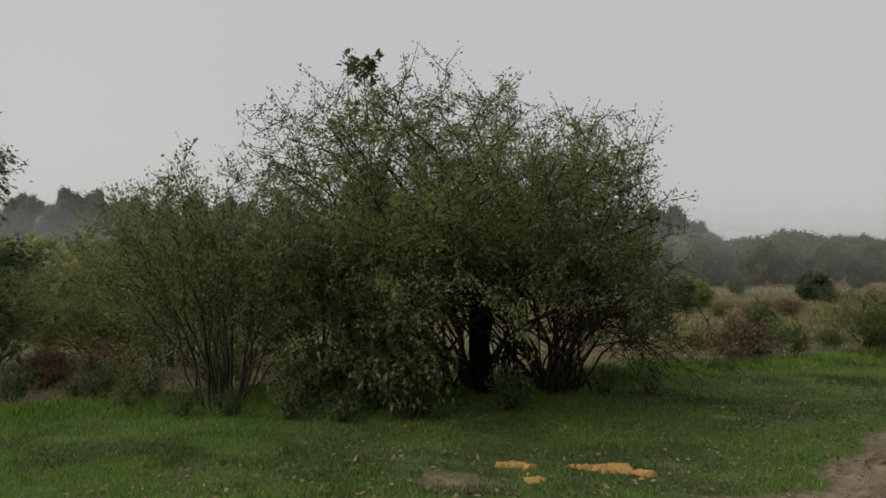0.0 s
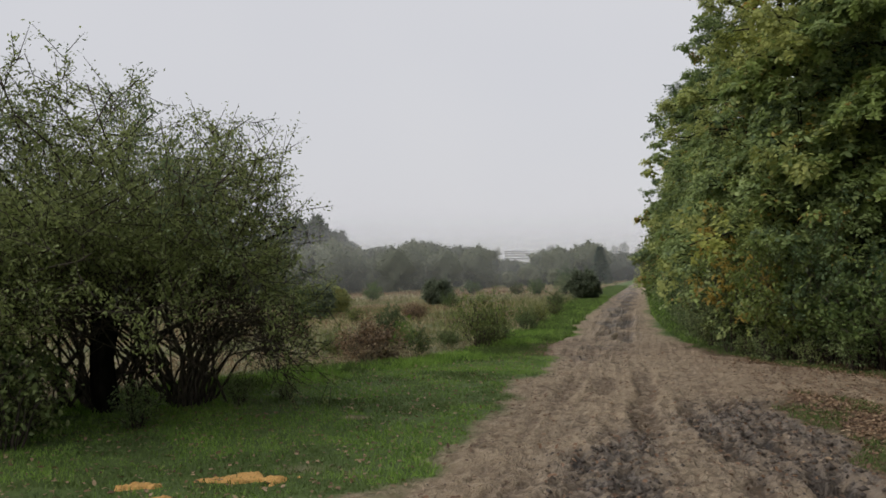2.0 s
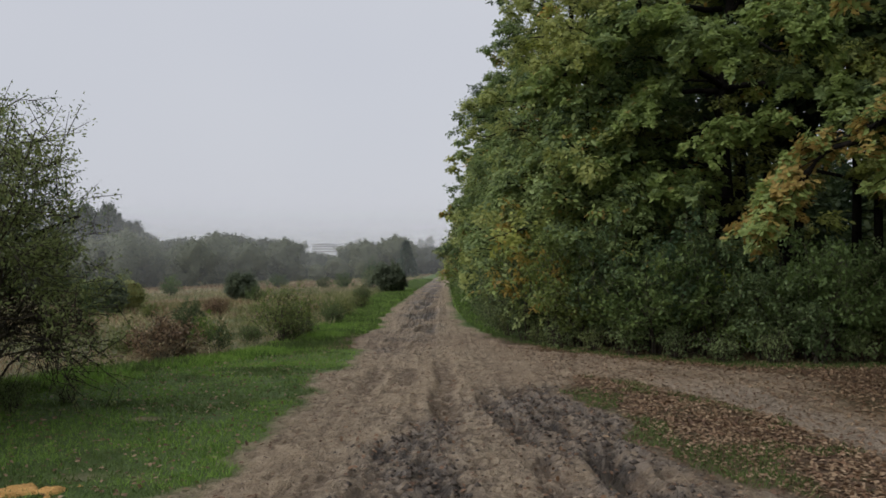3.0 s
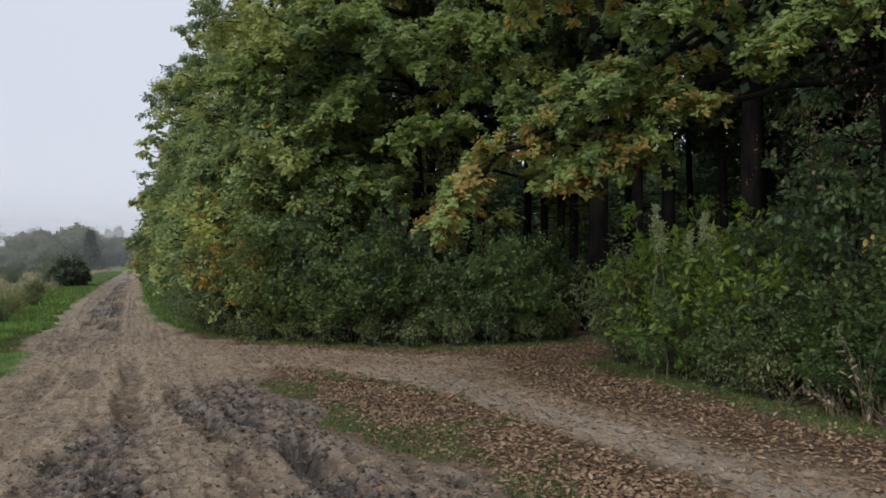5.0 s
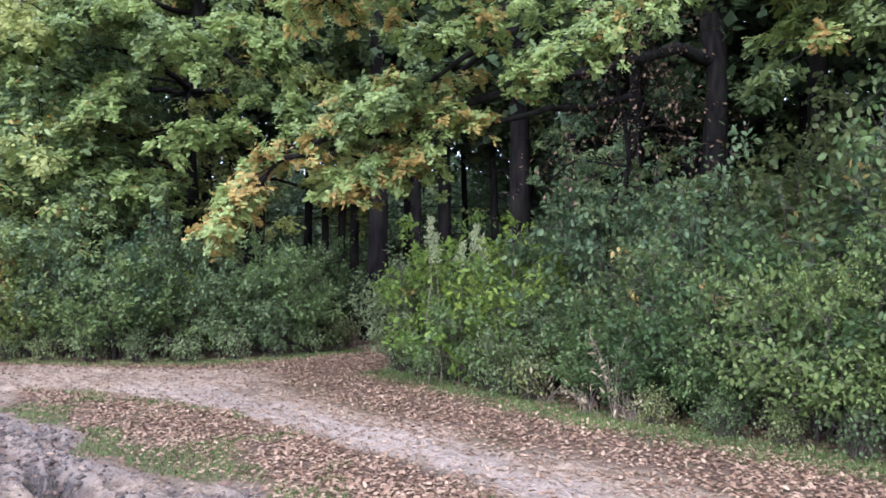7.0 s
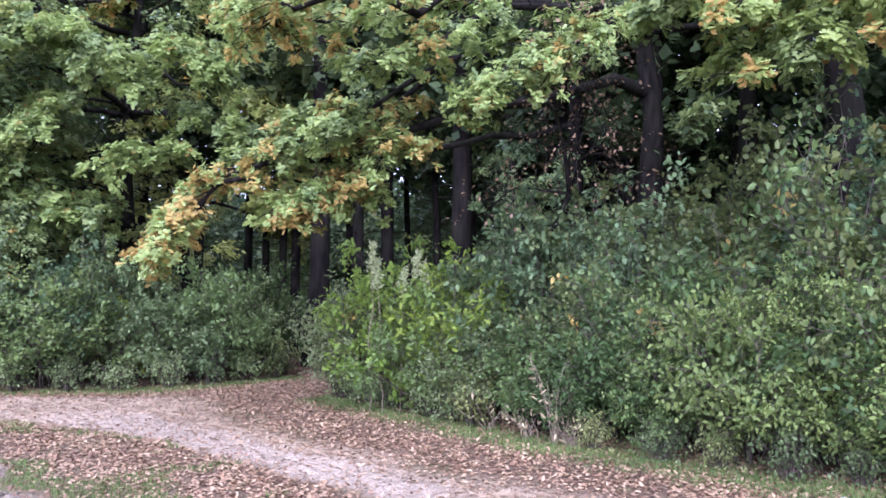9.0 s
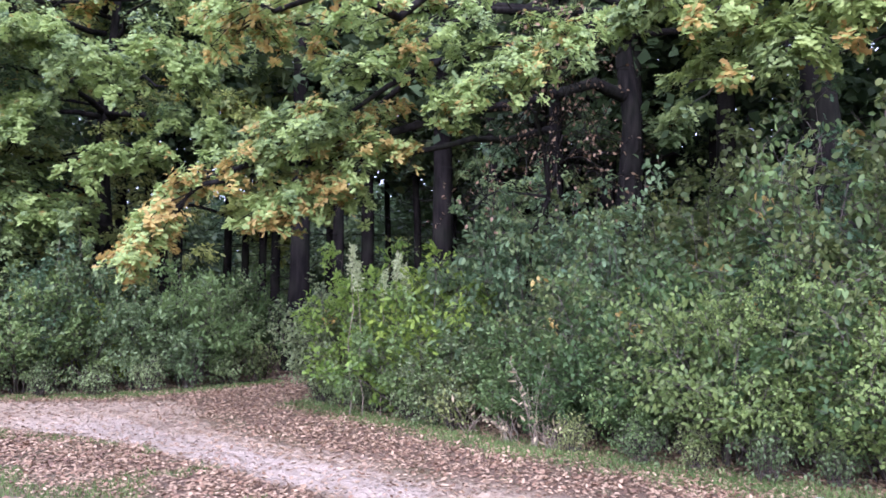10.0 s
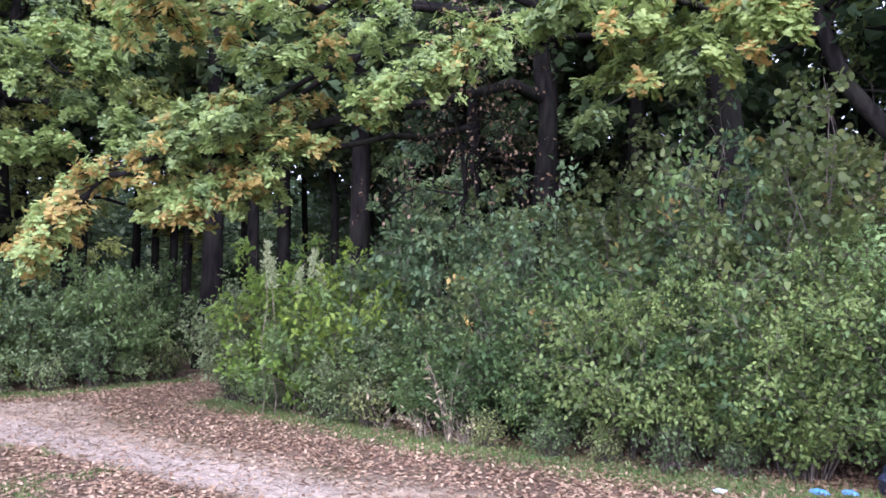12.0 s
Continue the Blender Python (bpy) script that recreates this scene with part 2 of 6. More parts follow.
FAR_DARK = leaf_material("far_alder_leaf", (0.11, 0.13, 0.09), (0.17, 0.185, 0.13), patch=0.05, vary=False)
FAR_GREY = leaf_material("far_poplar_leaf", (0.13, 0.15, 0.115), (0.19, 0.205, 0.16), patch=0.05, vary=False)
RIM_LEAF = leaf_material("meadow_willow_leaf", (0.17, 0.205, 0.085), (0.31, 0.35, 0.15), patch=0.2)
SPRUCE = leaf_material("spruce_needle", (0.054, 0.090, 0.063), (0.108, 0.153, 0.099))
GRASS = leaf_material("grass_blade", (0.115, 0.21, 0.034), (0.28, 0.44, 0.08), 0.6, 0.25, 1.2, vary=False)
VERGE = leaf_material("verge_blade", (0.06, 0.10, 0.024), (0.15, 0.21, 0.055), 0.6, 0.25, 1.2, vary=False)
STRAW = leaf_material("dry_grass_blade", (0.25, 0.20, 0.11), (0.46, 0.38, 0.22), 0.7, 0.2, 0.25, vary=False)
WEED = leaf_material("rank_weed_blade", (0.13, 0.145, 0.055), (0.26, 0.265, 0.115), 0.7, 0.2, 0.25, vary=False)
RUSSET = leaf_material("russet_weed_blade", (0.20, 0.135, 0.075), (0.34, 0.24, 0.135), 0.7, 0.2, 0.25, vary=False)
FALLEN = leaf_material("fallen_leaf_tan", (0.22, 0.145, 0.08), (0.40, 0.285, 0.175), 0.7, 0.1, 2.0, vary=False)
FALLEN_DARK = leaf_material("fallen_leaf_brown", (0.12, 0.07, 0.042), (0.25, 0.15, 0.085), 0.6, 0.1, 2.0, vary=False)
SAWDUST = plain_material("sawdust", (0.42, 0.22, 0.06), (0.66, 0.40, 0.13), 60.0, 0.95, 0.8, 0.02)
CLOD = plain_material("dry_clod", (0.17, 0.13, 0.09), (0.36, 0.28, 0.20), 30.0, 0.95, 0.4)
CLOD_DARK = plain_material("damp_clod", (0.035, 0.028, 0.022), (0.11, 0.085, 0.063), 30.0, 0.8, 0.4)
STALK = plain_material("dry_stalk", (0.15, 0.12, 0.08), (0.27, 0.22, 0.15), 20.0)


# ---- mesh helpers ----
def as_mesh(name, verts, counts, loops, mats, mat_ids=None, smooth=False):
    me = bpy.data.meshes.new(name)
    verts = np.asarray(verts, dtype=np.float32).reshape(-1, 3)
    counts, loops = np.asarray(counts, dtype=np.int32), np.asarray(loops, dtype=np.int32)
    me.vertices.add(len(verts))
    me.vertices.foreach_set("co", verts.ravel())
    me.loops.add(len(loops))
    me.loops.foreach_set("vertex_index", loops)
    me.polygons.add(len(counts))
    starts = np.concatenate(([0], np.cumsum(counts)[:-1])).astype(np.int32)
    me.polygons.foreach_set("loop_start", starts)
    for m in mats:
        me.materials.append(m)
    if mat_ids is not None:
        me.polygons.foreach_set("material_index", np.asarray(mat_ids, dtype=np.int32))
    if smooth:
        me.polygons.foreach_set("use_smooth", np.ones(len(counts), dtype=bool))
    me.update(calc_edges=True)
    return me


def thing(name, at, label, category, group="", kind="", turn=0.0, scale=1.0):
    ob = new(name)
    ob.empty_display_size = 0.2
    ob.matrix_basis = pose(*at, 0, 0, turn) @ Matrix.Diagonal((scale, scale, scale, 1))
    return tagged(ob, label, category, group, kind)


def part(name, me, parent, label=""):
    ob = new(name, me)
    ob.parent = parent
    return tagged(ob, label)


def unit(v):
    return v / np.maximum(np.linalg.norm(v, axis=-1, keepdims=True), 1e-9)


# leaf outlines: x across, y along the midrib, z the fold; two halves, or one piece
LEAF_OAK = (np.array([(0, 0, 0), (0.17, 0.26, 0.03), (0.09, 0.40, 0.01), (0.34, 0.60, 0.07), (0.13, 0.70, 0.02), (0.27, 0.94, 0.05), (0, 1.04, 0),
                      (-0.17, 0.26, 0.03), (-0.09, 0.40, 0.01), (-0.34, 0.60, 0.07), (-0.13, 0.70, 0.02), (-0.27, 0.94, 0.05)]),
            [(0, 1, 2, 3, 4, 5, 6), (0, 6, 11, 10, 9, 8, 7)])
LEAF_BROAD = (np.array([(0, 0, 0), (0.27, 0.30, 0.07), (0.22, 0.68, 0.05), (0, 1.0, -0.05), (-0.22, 0.68, 0.05), (-0.27, 0.30, 0.07)]), [(0, 1, 2, 3), (0, 3, 4, 5)])
LEAF_ROUND = (np.array([(0, 0, 0), (0.42, 0.2, 0.05), (0.5, 0.6, 0.06), (0.2, 0.95, 0.0), (-0.2, 0.95, 0.0), (-0.5, 0.6, 0.06), (-0.42, 0.2, 0.05)]), [(0, 1, 2, 3), (0, 3, 4), (0, 4, 5, 6)])
LEAF_NARROW = (np.array([(0, 0, 0), (0.15, 0.45, 0.02), (0, 1.0, -0.03), (-0.15, 0.45, 0.02)]), [(0, 1, 2, 3)])
LEAF_CLUMP = (np.array([(0, 0, 0), (0.45, 0.4, 0.1), (0.1, 1.0, -0.06), (-0.5, 0.6, 0.08)]), [(0, 1, 2, 3)])
BLADE = (np.array([(-0.5, 0, 0), (0.5, 0, 0), (0, 1, 0)]), [(0, 1, 2)])


def leaves(name, shape, where, along, up, size, mats, mat_ids=None, width=None):
    """Many leaves as one mesh, each at its place, pointing along and facing up."""
    tv, tf = shape
    k, count = len(tv), len(where)
    y = unit(along)
    x = unit(np.cross(y, up))
    z = np.cross(x, y)
    s = np.asarray(size)[:, None]
    w = s if width is None else np.asarray(width)[:, None]
    v = where[:, None, :] + (x * w)[:, None, :] * tv[None, :, 0:1] + (y * s)[:, None, :] * tv[None, :, 1:2] + (z * s)[:, None, :] * tv[None, :, 2:3]
    flat = np.concatenate([np.array(f) for f in tf])
    loops = (np.arange(count)[:, None] * k + flat[None, :]).ravel()
    counts = np.tile([len(f) for f in tf], count)
    ids = None if mat_ids is None else np.repeat(mat_ids, len(tf))
    return as_mesh(name, v, counts, loops, mats, ids)


def tubes(name, lines, mat, sides=6, twigs=None):
    """Round, tapering stems along polylines of (points, radii); twigs: arrays of starts, ends and radius."""
    V, C, L, off = [], [], [], 0
    a = np.arange(sides) * 2 * np.pi / sides
    for pts, rad in lines:
        pts, rad = np.asarray(pts, float), np.asarray(rad, float)
        t = unit(np.gradient(pts, axis=0))
        ref = np.where(np.abs(t[:, 2:3]) > 0.85, np.array([[1.0, 0, 0]]), np.array([[0, 0, 1.0]]))
        u = unit(np.cross(t, ref))
        w = np.cross(t, u)
        ring = pts[:, None] + rad[:, None, None] * (np.cos(a)[None, :, None] * u[:, None] + np.sin(a)[None, :, None] * w[:, None])
        n = len(pts)
        i = np.arange(n - 1)[:, None] * sides + np.arange(sides)[None]
        j = np.arange(n - 1)[:, None] * sides + (np.arange(sides)[None] + 1) % sides
        L.append((np.stack([i, j, j + sides, i + sides], -1).reshape(-1) + off))
        C.append(np.full((n - 1) * sides, 4))
        L.append(np.arange(sides) + off + (n - 1) * sides)
        C.append(np.array([sides]))
        V.append(ring.reshape(-1, 3))
        off += n * sides
    if twigs is not None and len(twigs[0]):
        p, q, r = twigs
        t = unit(q - p)
        u = unit(np.cross(t, np.array([0.31, 0.52, 0.8])))
        w = np.cross(t, u)
        b = np.arange(3) * 2 * np.pi / 3
        ring = np.cos(b)[None, :, None] * u[:, None] + np.sin(b)[None, :, None] * w[:, None]
        v = np.concatenate([p[:, None] + r * ring, q[:, None] + 0.45 * r * ring], 1)
        f = np.array([0, 1, 4, 3, 1, 2, 5, 4, 2, 0, 3, 5])
        L.append((np.arange(len(p))[:, None] * 6 + f[None]).ravel() + off)
        C.append(np.full(len(p) * 3, 4))
        V.append(v.reshape(-1, 3))
    return as_mesh(name, np.concatenate(V), np.concatenate(C), np.concatenate(L), [mat], smooth=True)


def bend(rng, a, b, rise, n=6, wobble=0.05):
    """A bowed polyline from a to b, leaving a upwards by rise."""
    a, b = np.asarray(a, float), np.asarray(b, float)
    c = a + (b - a) * 0.35 + np.array([0, 0, rise])
    t = np.linspace(0, 1, n)[:, None]
    p = (1 - t) ** 2 * a + 2 * t * (1 - t) * c + t ** 2 * b
    d = np.linalg.norm(b - a) * wobble
    p[1:-1] += rng.normal(0, d, (n - 2, 3))
    return p


def bough_line(rng, a, m, b, n=9, wobble=0.02):
    """A crooked limb that leaves a, passes m and ends at b."""
    a, m, b = (np.asarray(v, float) for v in (a, m, b))
    c = 2 * m - 0.5 * (a + b)
    t = np.linspace(0, 1, n)[:, None]
    p = (1 - t) ** 2 * a + 2 * t * (1 - t) * c + t ** 2 * b
    p[1:-1] += rng.normal(0, np.linalg.norm(b - a) * wobble, (n - 2, 3))
    return p


def sprays(rng, limbs, n_side, side_len, start, n_tuft, droop=0.12):
    """Flat side shoots left and right of each limb, each with tufts at its end. Gives the shoots, and the tufts' stalks."""
    subs, P, Q = [], [], []
    for pts, rad in limbs:
        seg = np.linspace(0, 1, len(pts))
        for k in range(n_side):
            t = start + (1 - start) * (k + rng.random()) / n_side
            p = np.array([np.interp(t, seg, pts[:, i]) for i in range(3)])
            tan = unit(np.array([np.interp(min(1, t + 0.1), seg, pts[:, i]) for i in range(3)]) - np.array([np.interp(t - 0.1, seg, pts[:, i]) for i in range(3)]))
            across = unit(np.cross(tan, np.array([0, 0, 1.0]))) * (1 if k % 2 else -1)
            d = unit(across * rng.uniform(0.3, 1.0) + tan * rng.uniform(0.5, 1.1) + np.array([0, 0, rng.normal(0.05, 0.22)]))
            length = side_len * (1.2 - 0.7 * t) * rng.uniform(0.45, 1.25)
            mid = p + d * length * 0.5 + np.array([0, 0, 0.06 * length])
            end = p + d * length - np.array([0, 0, droop * length])
            subs.append((np.array([p, mid, end]), np.array([0.011, 0.008, 0.004])))
            f = np.concatenate([[1.0], rng.uniform(0.35, 1.0, n_tuft - 1)])[:, None]
            a = np.where(f < 0.5, p + (mid - p) * f * 2, mid + (end - mid) * (f * 2 - 1))
            e = unit(rng.normal(0, 1, (n_tuft, 3)) * np.array([1, 1, 0.45]) + d * 0.5 + np.array([0, 0, 0.25]))
            P.append(a)
            Q.append(a + e * rng.uniform(0.06, 0.22, (n_tuft, 1)))
    return subs, np.concatenate(P), np.concatenate(Q)


def rosettes(rng, P, Q, n, spread=0.025):
    """n leaves in a star round the end of every stalk: places, directions, facings, and each leaf's stalk."""
    who = np.repeat(np.arange(len(P)), n)
    axis = unit(unit(Q - P) * 0.7 + np.array([0, 0, 0.8]))[who]
    star = rng.normal(0, 1, (len(who), 3))
    star = unit(star - axis * (star * axis).sum(1, keepdims=True))
    at = Q[who] + rng.normal(0, spread, (len(who), 3))
    along = unit(star + axis * rng.normal(0.05, 0.3, (len(who), 1)) + np.array([0, 0, -0.12]))
    up = unit(axis + rng.normal(0, 0.3, (len(who), 3)))
    return at, along, up, who


def ramify(rng, limbs, n_sub, sub_len, start, n_twig, twig_len, lift=0.25, flat=0.6, hang=0.0, gather=0.3):
    """Side branches and twigs on limbs (points, radii). Gives the branches and the twigs' starts and ends."""
    subs, P, Q = [], [], []
    for pts, rad in limbs:
        seg = np.linspace(0, 1, len(pts))
        for k in range(n_sub):
            t = start + (1 - start) * (k + rng.random()) / n_sub
            p = np.array([np.interp(t, seg, pts[:, i]) for i in range(3)])
            tan = unit(np.array([np.interp(min(1, t + 0.1), seg, pts[:, i]) for i in range(3)]) - np.array([np.interp(t - 0.1, seg, pts[:, i]) for i in range(3)]))
            d = rng.normal(0, 1, 3)
            d -= tan * d.dot(tan) * 0.8
            d = unit(d) + tan * 0.7
            d[2] = d[2] * flat + lift
            d = unit(d)
            length = sub_len * (1.15 - 0.6 * t) * rng.uniform(0.6, 1.25)
            mid = p + d * length * 0.5 + rng.normal(0, 0.05 * length, 3)
            end = p + d * length + np.array([0, 0, -hang * length]) + rng.normal(0, 0.06 * length, 3)
            r = max(0.25 * np.interp(t, seg, rad), 0.004)
            subs.append((np.array([p, mid, end]), np.array([r, r * 0.7, r * 0.35])))
            s = rng.uniform(gather, 1.0, n_twig)[:, None]
            s[0] = 1.0
            a = np.where(s < 0.5, p + (mid - p) * s * 2, mid + (end - mid) * (s * 2 - 1))
            e = rng.normal(0, 1, (n_twig, 3))
            e[:, 2] = e[:, 2] * flat + lift - hang
            e = unit(unit(e) + d * 0.6)
            P.append(a)
            Q.append(a + e * twig_len * rng.uniform(0.5, 1.2, (n_twig, 1)))
    return subs, np.concatenate(P), np.concatenate(Q)


def leaf_spots(rng, P, Q, n, first=0.15, spread=0.05, tilt=0.7, droop=0.0):
    """n leaves along every twig: places, directions, facings, and each leaf's twig."""
    who = np.repeat(np.arange(len(P)), n)
    t = rng.uniform(first, 1.05, len(who))[:, None]
    d = unit(Q - P)[who]
    at = P[who] + (Q - P)[who] * t + rng.normal(0, spread, (len(who), 3))
    along = unit(d * 0.6 + rng.normal(0, 0.6, (len(who), 3)) + np.array([0, 0, -droop]))
    up = unit(np.array([0, 0, 1.0]) + rng.normal(0, tilt, (len(who), 3)))
    return at, along, up, who


def value_noise(x, y, seed=0):
    xi, yi = np.floor(x).astype(np.int64), np.floor(y).astype(np.int64)
    fx, fy = x - xi, y - yi
    fx, fy = fx * fx * (3 - 2 * fx), fy * fy * (3 - 2 * fy)

    def h(a, b):
        k = (a * 374761393 + b * 668265263 + seed * 974634721) & 0x7FFFFFFF
        k = ((k ^ (k >> 13)) * 1274126177) & 0x7FFFFFFF
        return ((k ^ (k >> 16)) & 0xFFFF) / 65535.0

    return (h(xi, yi) * (1 - fx) + h(xi + 1, yi) * fx) * (1 - fy) + (h(xi, yi + 1) * (1 - fx) + h(xi + 1, yi + 1) * fx) * fy


def fbm(x, y, scale, octaves=4, seed=0):
    s, a, tot = 0, 1.0, 0
    for o in range(octaves):
        s = s + a * value_noise(x * scale * 2 ** o + 17.3 * o, y * scale * 2 ** o - 9.1 * o, seed + o)
        tot += a
        a *= 0.5
    return s / tot


def smooth(v, lo, hi):
    t = np.clip((v - lo) / (hi - lo), 0, 1)
    return t * t * (3 - 2 * t)


# ---- the lie of the land ----
def road_left(y):
    return np.interp(y, [0, 5.7, 13, 20, 31, 60, 103, 200], [-1.9, -1.92, -1.64, -1.7, -1.85, -1.35, -0.4, 2.5])


def road_right(y):
    return np.interp(y, [0, 4, 6, 7.3, 10.4, 11.5, 13.2, 14.6, 17.2, 21, 29, 60, 103, 200], [2.7, 2.6, 2.32, 1.95, 1.66, 1.9, 3.2, 1.9, 1.07, 0.73, 0.45, 0.7, 1.0, 4.5])


def track_near(y):
    return np.interp(y, [-5, 4, 6.2, 8.2, 10.5, 11.9, 12.2, 14.6], [3.72, 3.8, 3.76, 3.5, 2.72, 1.5, 1.3, 1.0])


def track_far(y):
    return np.interp(y, [-5, 3.8, 5.2, 7.4, 9.2, 10.7, 11.45, 12.8, 14.6, 15], [5.3, 5.04, 4.8, 4.6, 4.7, 5.1, 5.1, 3.4, 1.9, -3])


def lawn_edge(y):
    return np.interp(y, [-10, 0, 3.5, 5, 8, 10.7, 12.3, 13.7, 15.1, 24, 36, 53, 100, 200],
                     [-16, -12, -8.9, -7.8, -6.2, -4.9, -4.2, -3.1, -2.5, -2.2, -2.9, -2.4, -1.6, 1.5])


def wood_edge(y):
    return np.interp(y, [-10, 0, 2.6, 5.3, 7, 9.9, 10.8, 12.2, 12.7, 13.9, 17.4, 21, 29, 60, 100, 200], [7.6, 7.1, 6.7, 6.3, 6.4, 6.5, 8.5, 8.0, 5.0, 2.9, 1.35, 1.15, 0.95, 1.3, 1.9, 6])


def zones(x, y):
    """Shares of bare soil, wet mud, leaf litter and meadow at places of the plan."""
    n1, n2 = fbm(x, y, 1.3, 4, 3) - 0.5, fbm(x, y, 0.5, 3, 8) - 0.5
    j = n1 * 0.9
    soil = smooth(x - road_left(y) + j, -0.12, 0.25) * smooth(road_right(y) - x + j, -0.15, 0.3)
    soil = np.maximum(soil, smooth(x - track_near(y) + j * 0.6, -0.1, 0.2) * smooth(track_far(y) - x + j * 0.8, -0.2, 0.25))
    for cx, cy, rx, ry in ((-2.12, 6.15, 0.6, 0.32), (-3.5, 4.6, 0.6, 0.34), (-3.05, 8.35, 0.2, 0.12)):
        soil = np.maximum(soil, 0.8 * smooth(1.0 - ((x - cx) / rx) ** 2 - ((y - cy) / ry) ** 2 + n1 * 3.2, 0.0, 1.0))
    wet = 1.25 * np.exp(-((x + 0.25 + 0.012 * (y - 6)) / 0.5) ** 2) * smooth(9.0 - y + n2 * 3, 0, 2.5)
    wet = np.maximum(wet, 1.25 * np.exp(-np.abs((x - 1.35 + 0.12 * (y - 7.5)) / 0.85) ** 3) * smooth(11.0 - y + n2 * 3, 0, 2.0))
    far = smooth(y, 12, 17) * np.exp(-((x + 0.75) / 0.62) ** 2) * (0.45 + 0.9 * smooth(fbm(x, y * 0.5, 1.1, 3, 5), 0.42, 0.56))
    for cx, cy, rx, ry in ((-2.3, 6.2, 0.8, 0.4), (-3.5, 4.6, 0.7, 0.4)):
        wet = np.maximum(wet, 0.12 * smooth(1.0 - ((x - cx) / rx) ** 2 - ((y - cy) / ry) ** 2, 0, 0.5))
    wet = np.clip(np.maximum(wet, far) * (0.75 + 2.2 * (fbm(x, y * 0.6, 2.2, 4, 15) - 0.45)), 0, 1) * np.clip(soil * 1.3, 0, 1)
    wood = smooth(x - wood_edge(y), -0.1, 0.5)
    strip = smooth(x - track_far(y) + j * 1.2, -0.45, 0.25) * smooth(y, -6, -4) * (y < 18)
    median = smooth(x - road_right(y) + j, -0.3, 0.3) * smooth(track_near(y) - x + j, -0.2, 0.2) * (y < 12.5)
    litter = np.clip(np.maximum(np.maximum(wood, strip), median * (0.85 + 1.4 * np.clip(n2 + 0.15, 0, 1))), 0, 1)
    green = 0.8 * smooth(x - wood_edge(y) + j * 0.9, -0.5, -0.2) * (1 - wood) * (y < 10.3)
    litter = litter * (1 - 0.45 * green)
    litter = np.maximum(litter, 0.85 * smooth(x, 0.5, 1.0) * (y < 16))
    meadow = smooth(lawn_edge(y) - x + j * 0.8, -0.1, 0.7)
    return soil, wet, litter, meadow


def pale_track(x, y):
    mid = 0.5 * (track_near(y) + track_far(y)) - 0.25
    n = fbm(x, y, 1.1, 3, 44) - 0.5
    return smooth(0.62 - np.abs(x - mid + 0.12 + n * 0.8), 0, 0.3) * smooth(11.2 - y + n, 0, 1.2) * (x > 1.5)


def height(x, y):
    s = np.maximum(lawn_edge(y) - x, 0) * 0.85
    z = -3.0 * (1 - np.exp(-s / 45.0))
    z = z + 15 * np.exp(-(((x + 250) / 90) ** 2 + ((y - 115) / 110) ** 2))
    r = np.hypot(x, y)
    z = z + 22 * smooth(r, 300, 900) * (0.4 + fbm(x, y, 0.004, 3, 21))
    near = smooth(60 - r, 0, 30)
    z = z + near * ((fbm(x, y, 0.35, 3, 2) - 0.5) * 0.10 + (fbm(x, y, 2.2, 3, 4) - 0.5) * 0.03)
    soil, wet, litter, meadow = zones(x, y)
    z = z - 0.03 * np.exp(-((x - 1.28 + 0.09 * (y - 6.35)) / 0.13) ** 2 - ((y - 6.35) / 0.6) ** 2)
    return z + near * soil * churned(x, y, wet)


# wheel tracks along the road: place across it at y = 7, drift to the left per metre, half width, depth, end
WHEELS = [(-0.98, 0.005, 0.15, 0.022, 16), (-0.50, 0.012, 0.16, 0.075, 13.5), (0.12, 0.020, 0.15, 0.055, 15), (0.74, 0.055, 0.13, 0.05, 12.5), (1.27, 0.090, 0.16, 0.08, 12.0), (1.86, 0.190, 0.10, 0.055, 9.5), (-0.95, -0.012, 0.2, 0.08, 70), (-0.42, -0.006, 0.2, 0.08, 60)]


def churned(x, y, wet):
    """Relief of the driven earth: ruts with pressed-out shoulders, tyre lugs, clods and crumbs."""
    wander = 0.22 * (fbm(x * 0.0, y, 0.45, 2, 71) - 0.5)
    z = 0 * x
    for k, (cx, drift, half, deep, end) in enumerate(WHEELS):
        c = cx - drift * (y - 7) + wander
        u = (x - c) / half
        on = deep * smooth(end - y, 0, 4) * np.clip(3.6 * fbm(x * 0.6, y, 0.8, 3, 80 + k) - 1.2, 0.0, 1.3) * (smooth(y, 14, 20) if k > 5 else 1.0)
        z = z - on * np.exp(-u ** 4) + 0.32 * on * np.exp(-((np.abs(u) - 1.4) / 0.45) ** 2)
        tread = np.sin((y + 0.5 * np.abs(x - c)) * 2 * np.pi / 0.115 + 3 * fbm(x, y, 0.8, 2, 90 + k))
        z = z + 0.16 * on * tread * np.exp(-u ** 2)
    broken = np.abs(fbm(x * 1.7, y * 0.3, 4.2, 3, 31) - 0.5) * 2
    crumbs = np.abs(fbm(x, y, 11.0, 3, 35) - 0.5) * 2
    flakes = np.abs(fbm(x * 1.5, y * 0.6, 6.0, 2, 39) - 0.5) * 2
    z = z + (0.26 - broken) * (0.036 + 0.06 * wet) + (0.25 - crumbs) * (0.024 + 0.035 * wet) + (0.22 - flakes) * (0.022 + 0.03 * wet)
    return z + (fbm(x, y * 0.6, 1.4, 3, 37) - 0.5) * 0.045


def at_ground(x, y):
    return float(height(np.array([float(x)]), np.array([float(y)]))[0])


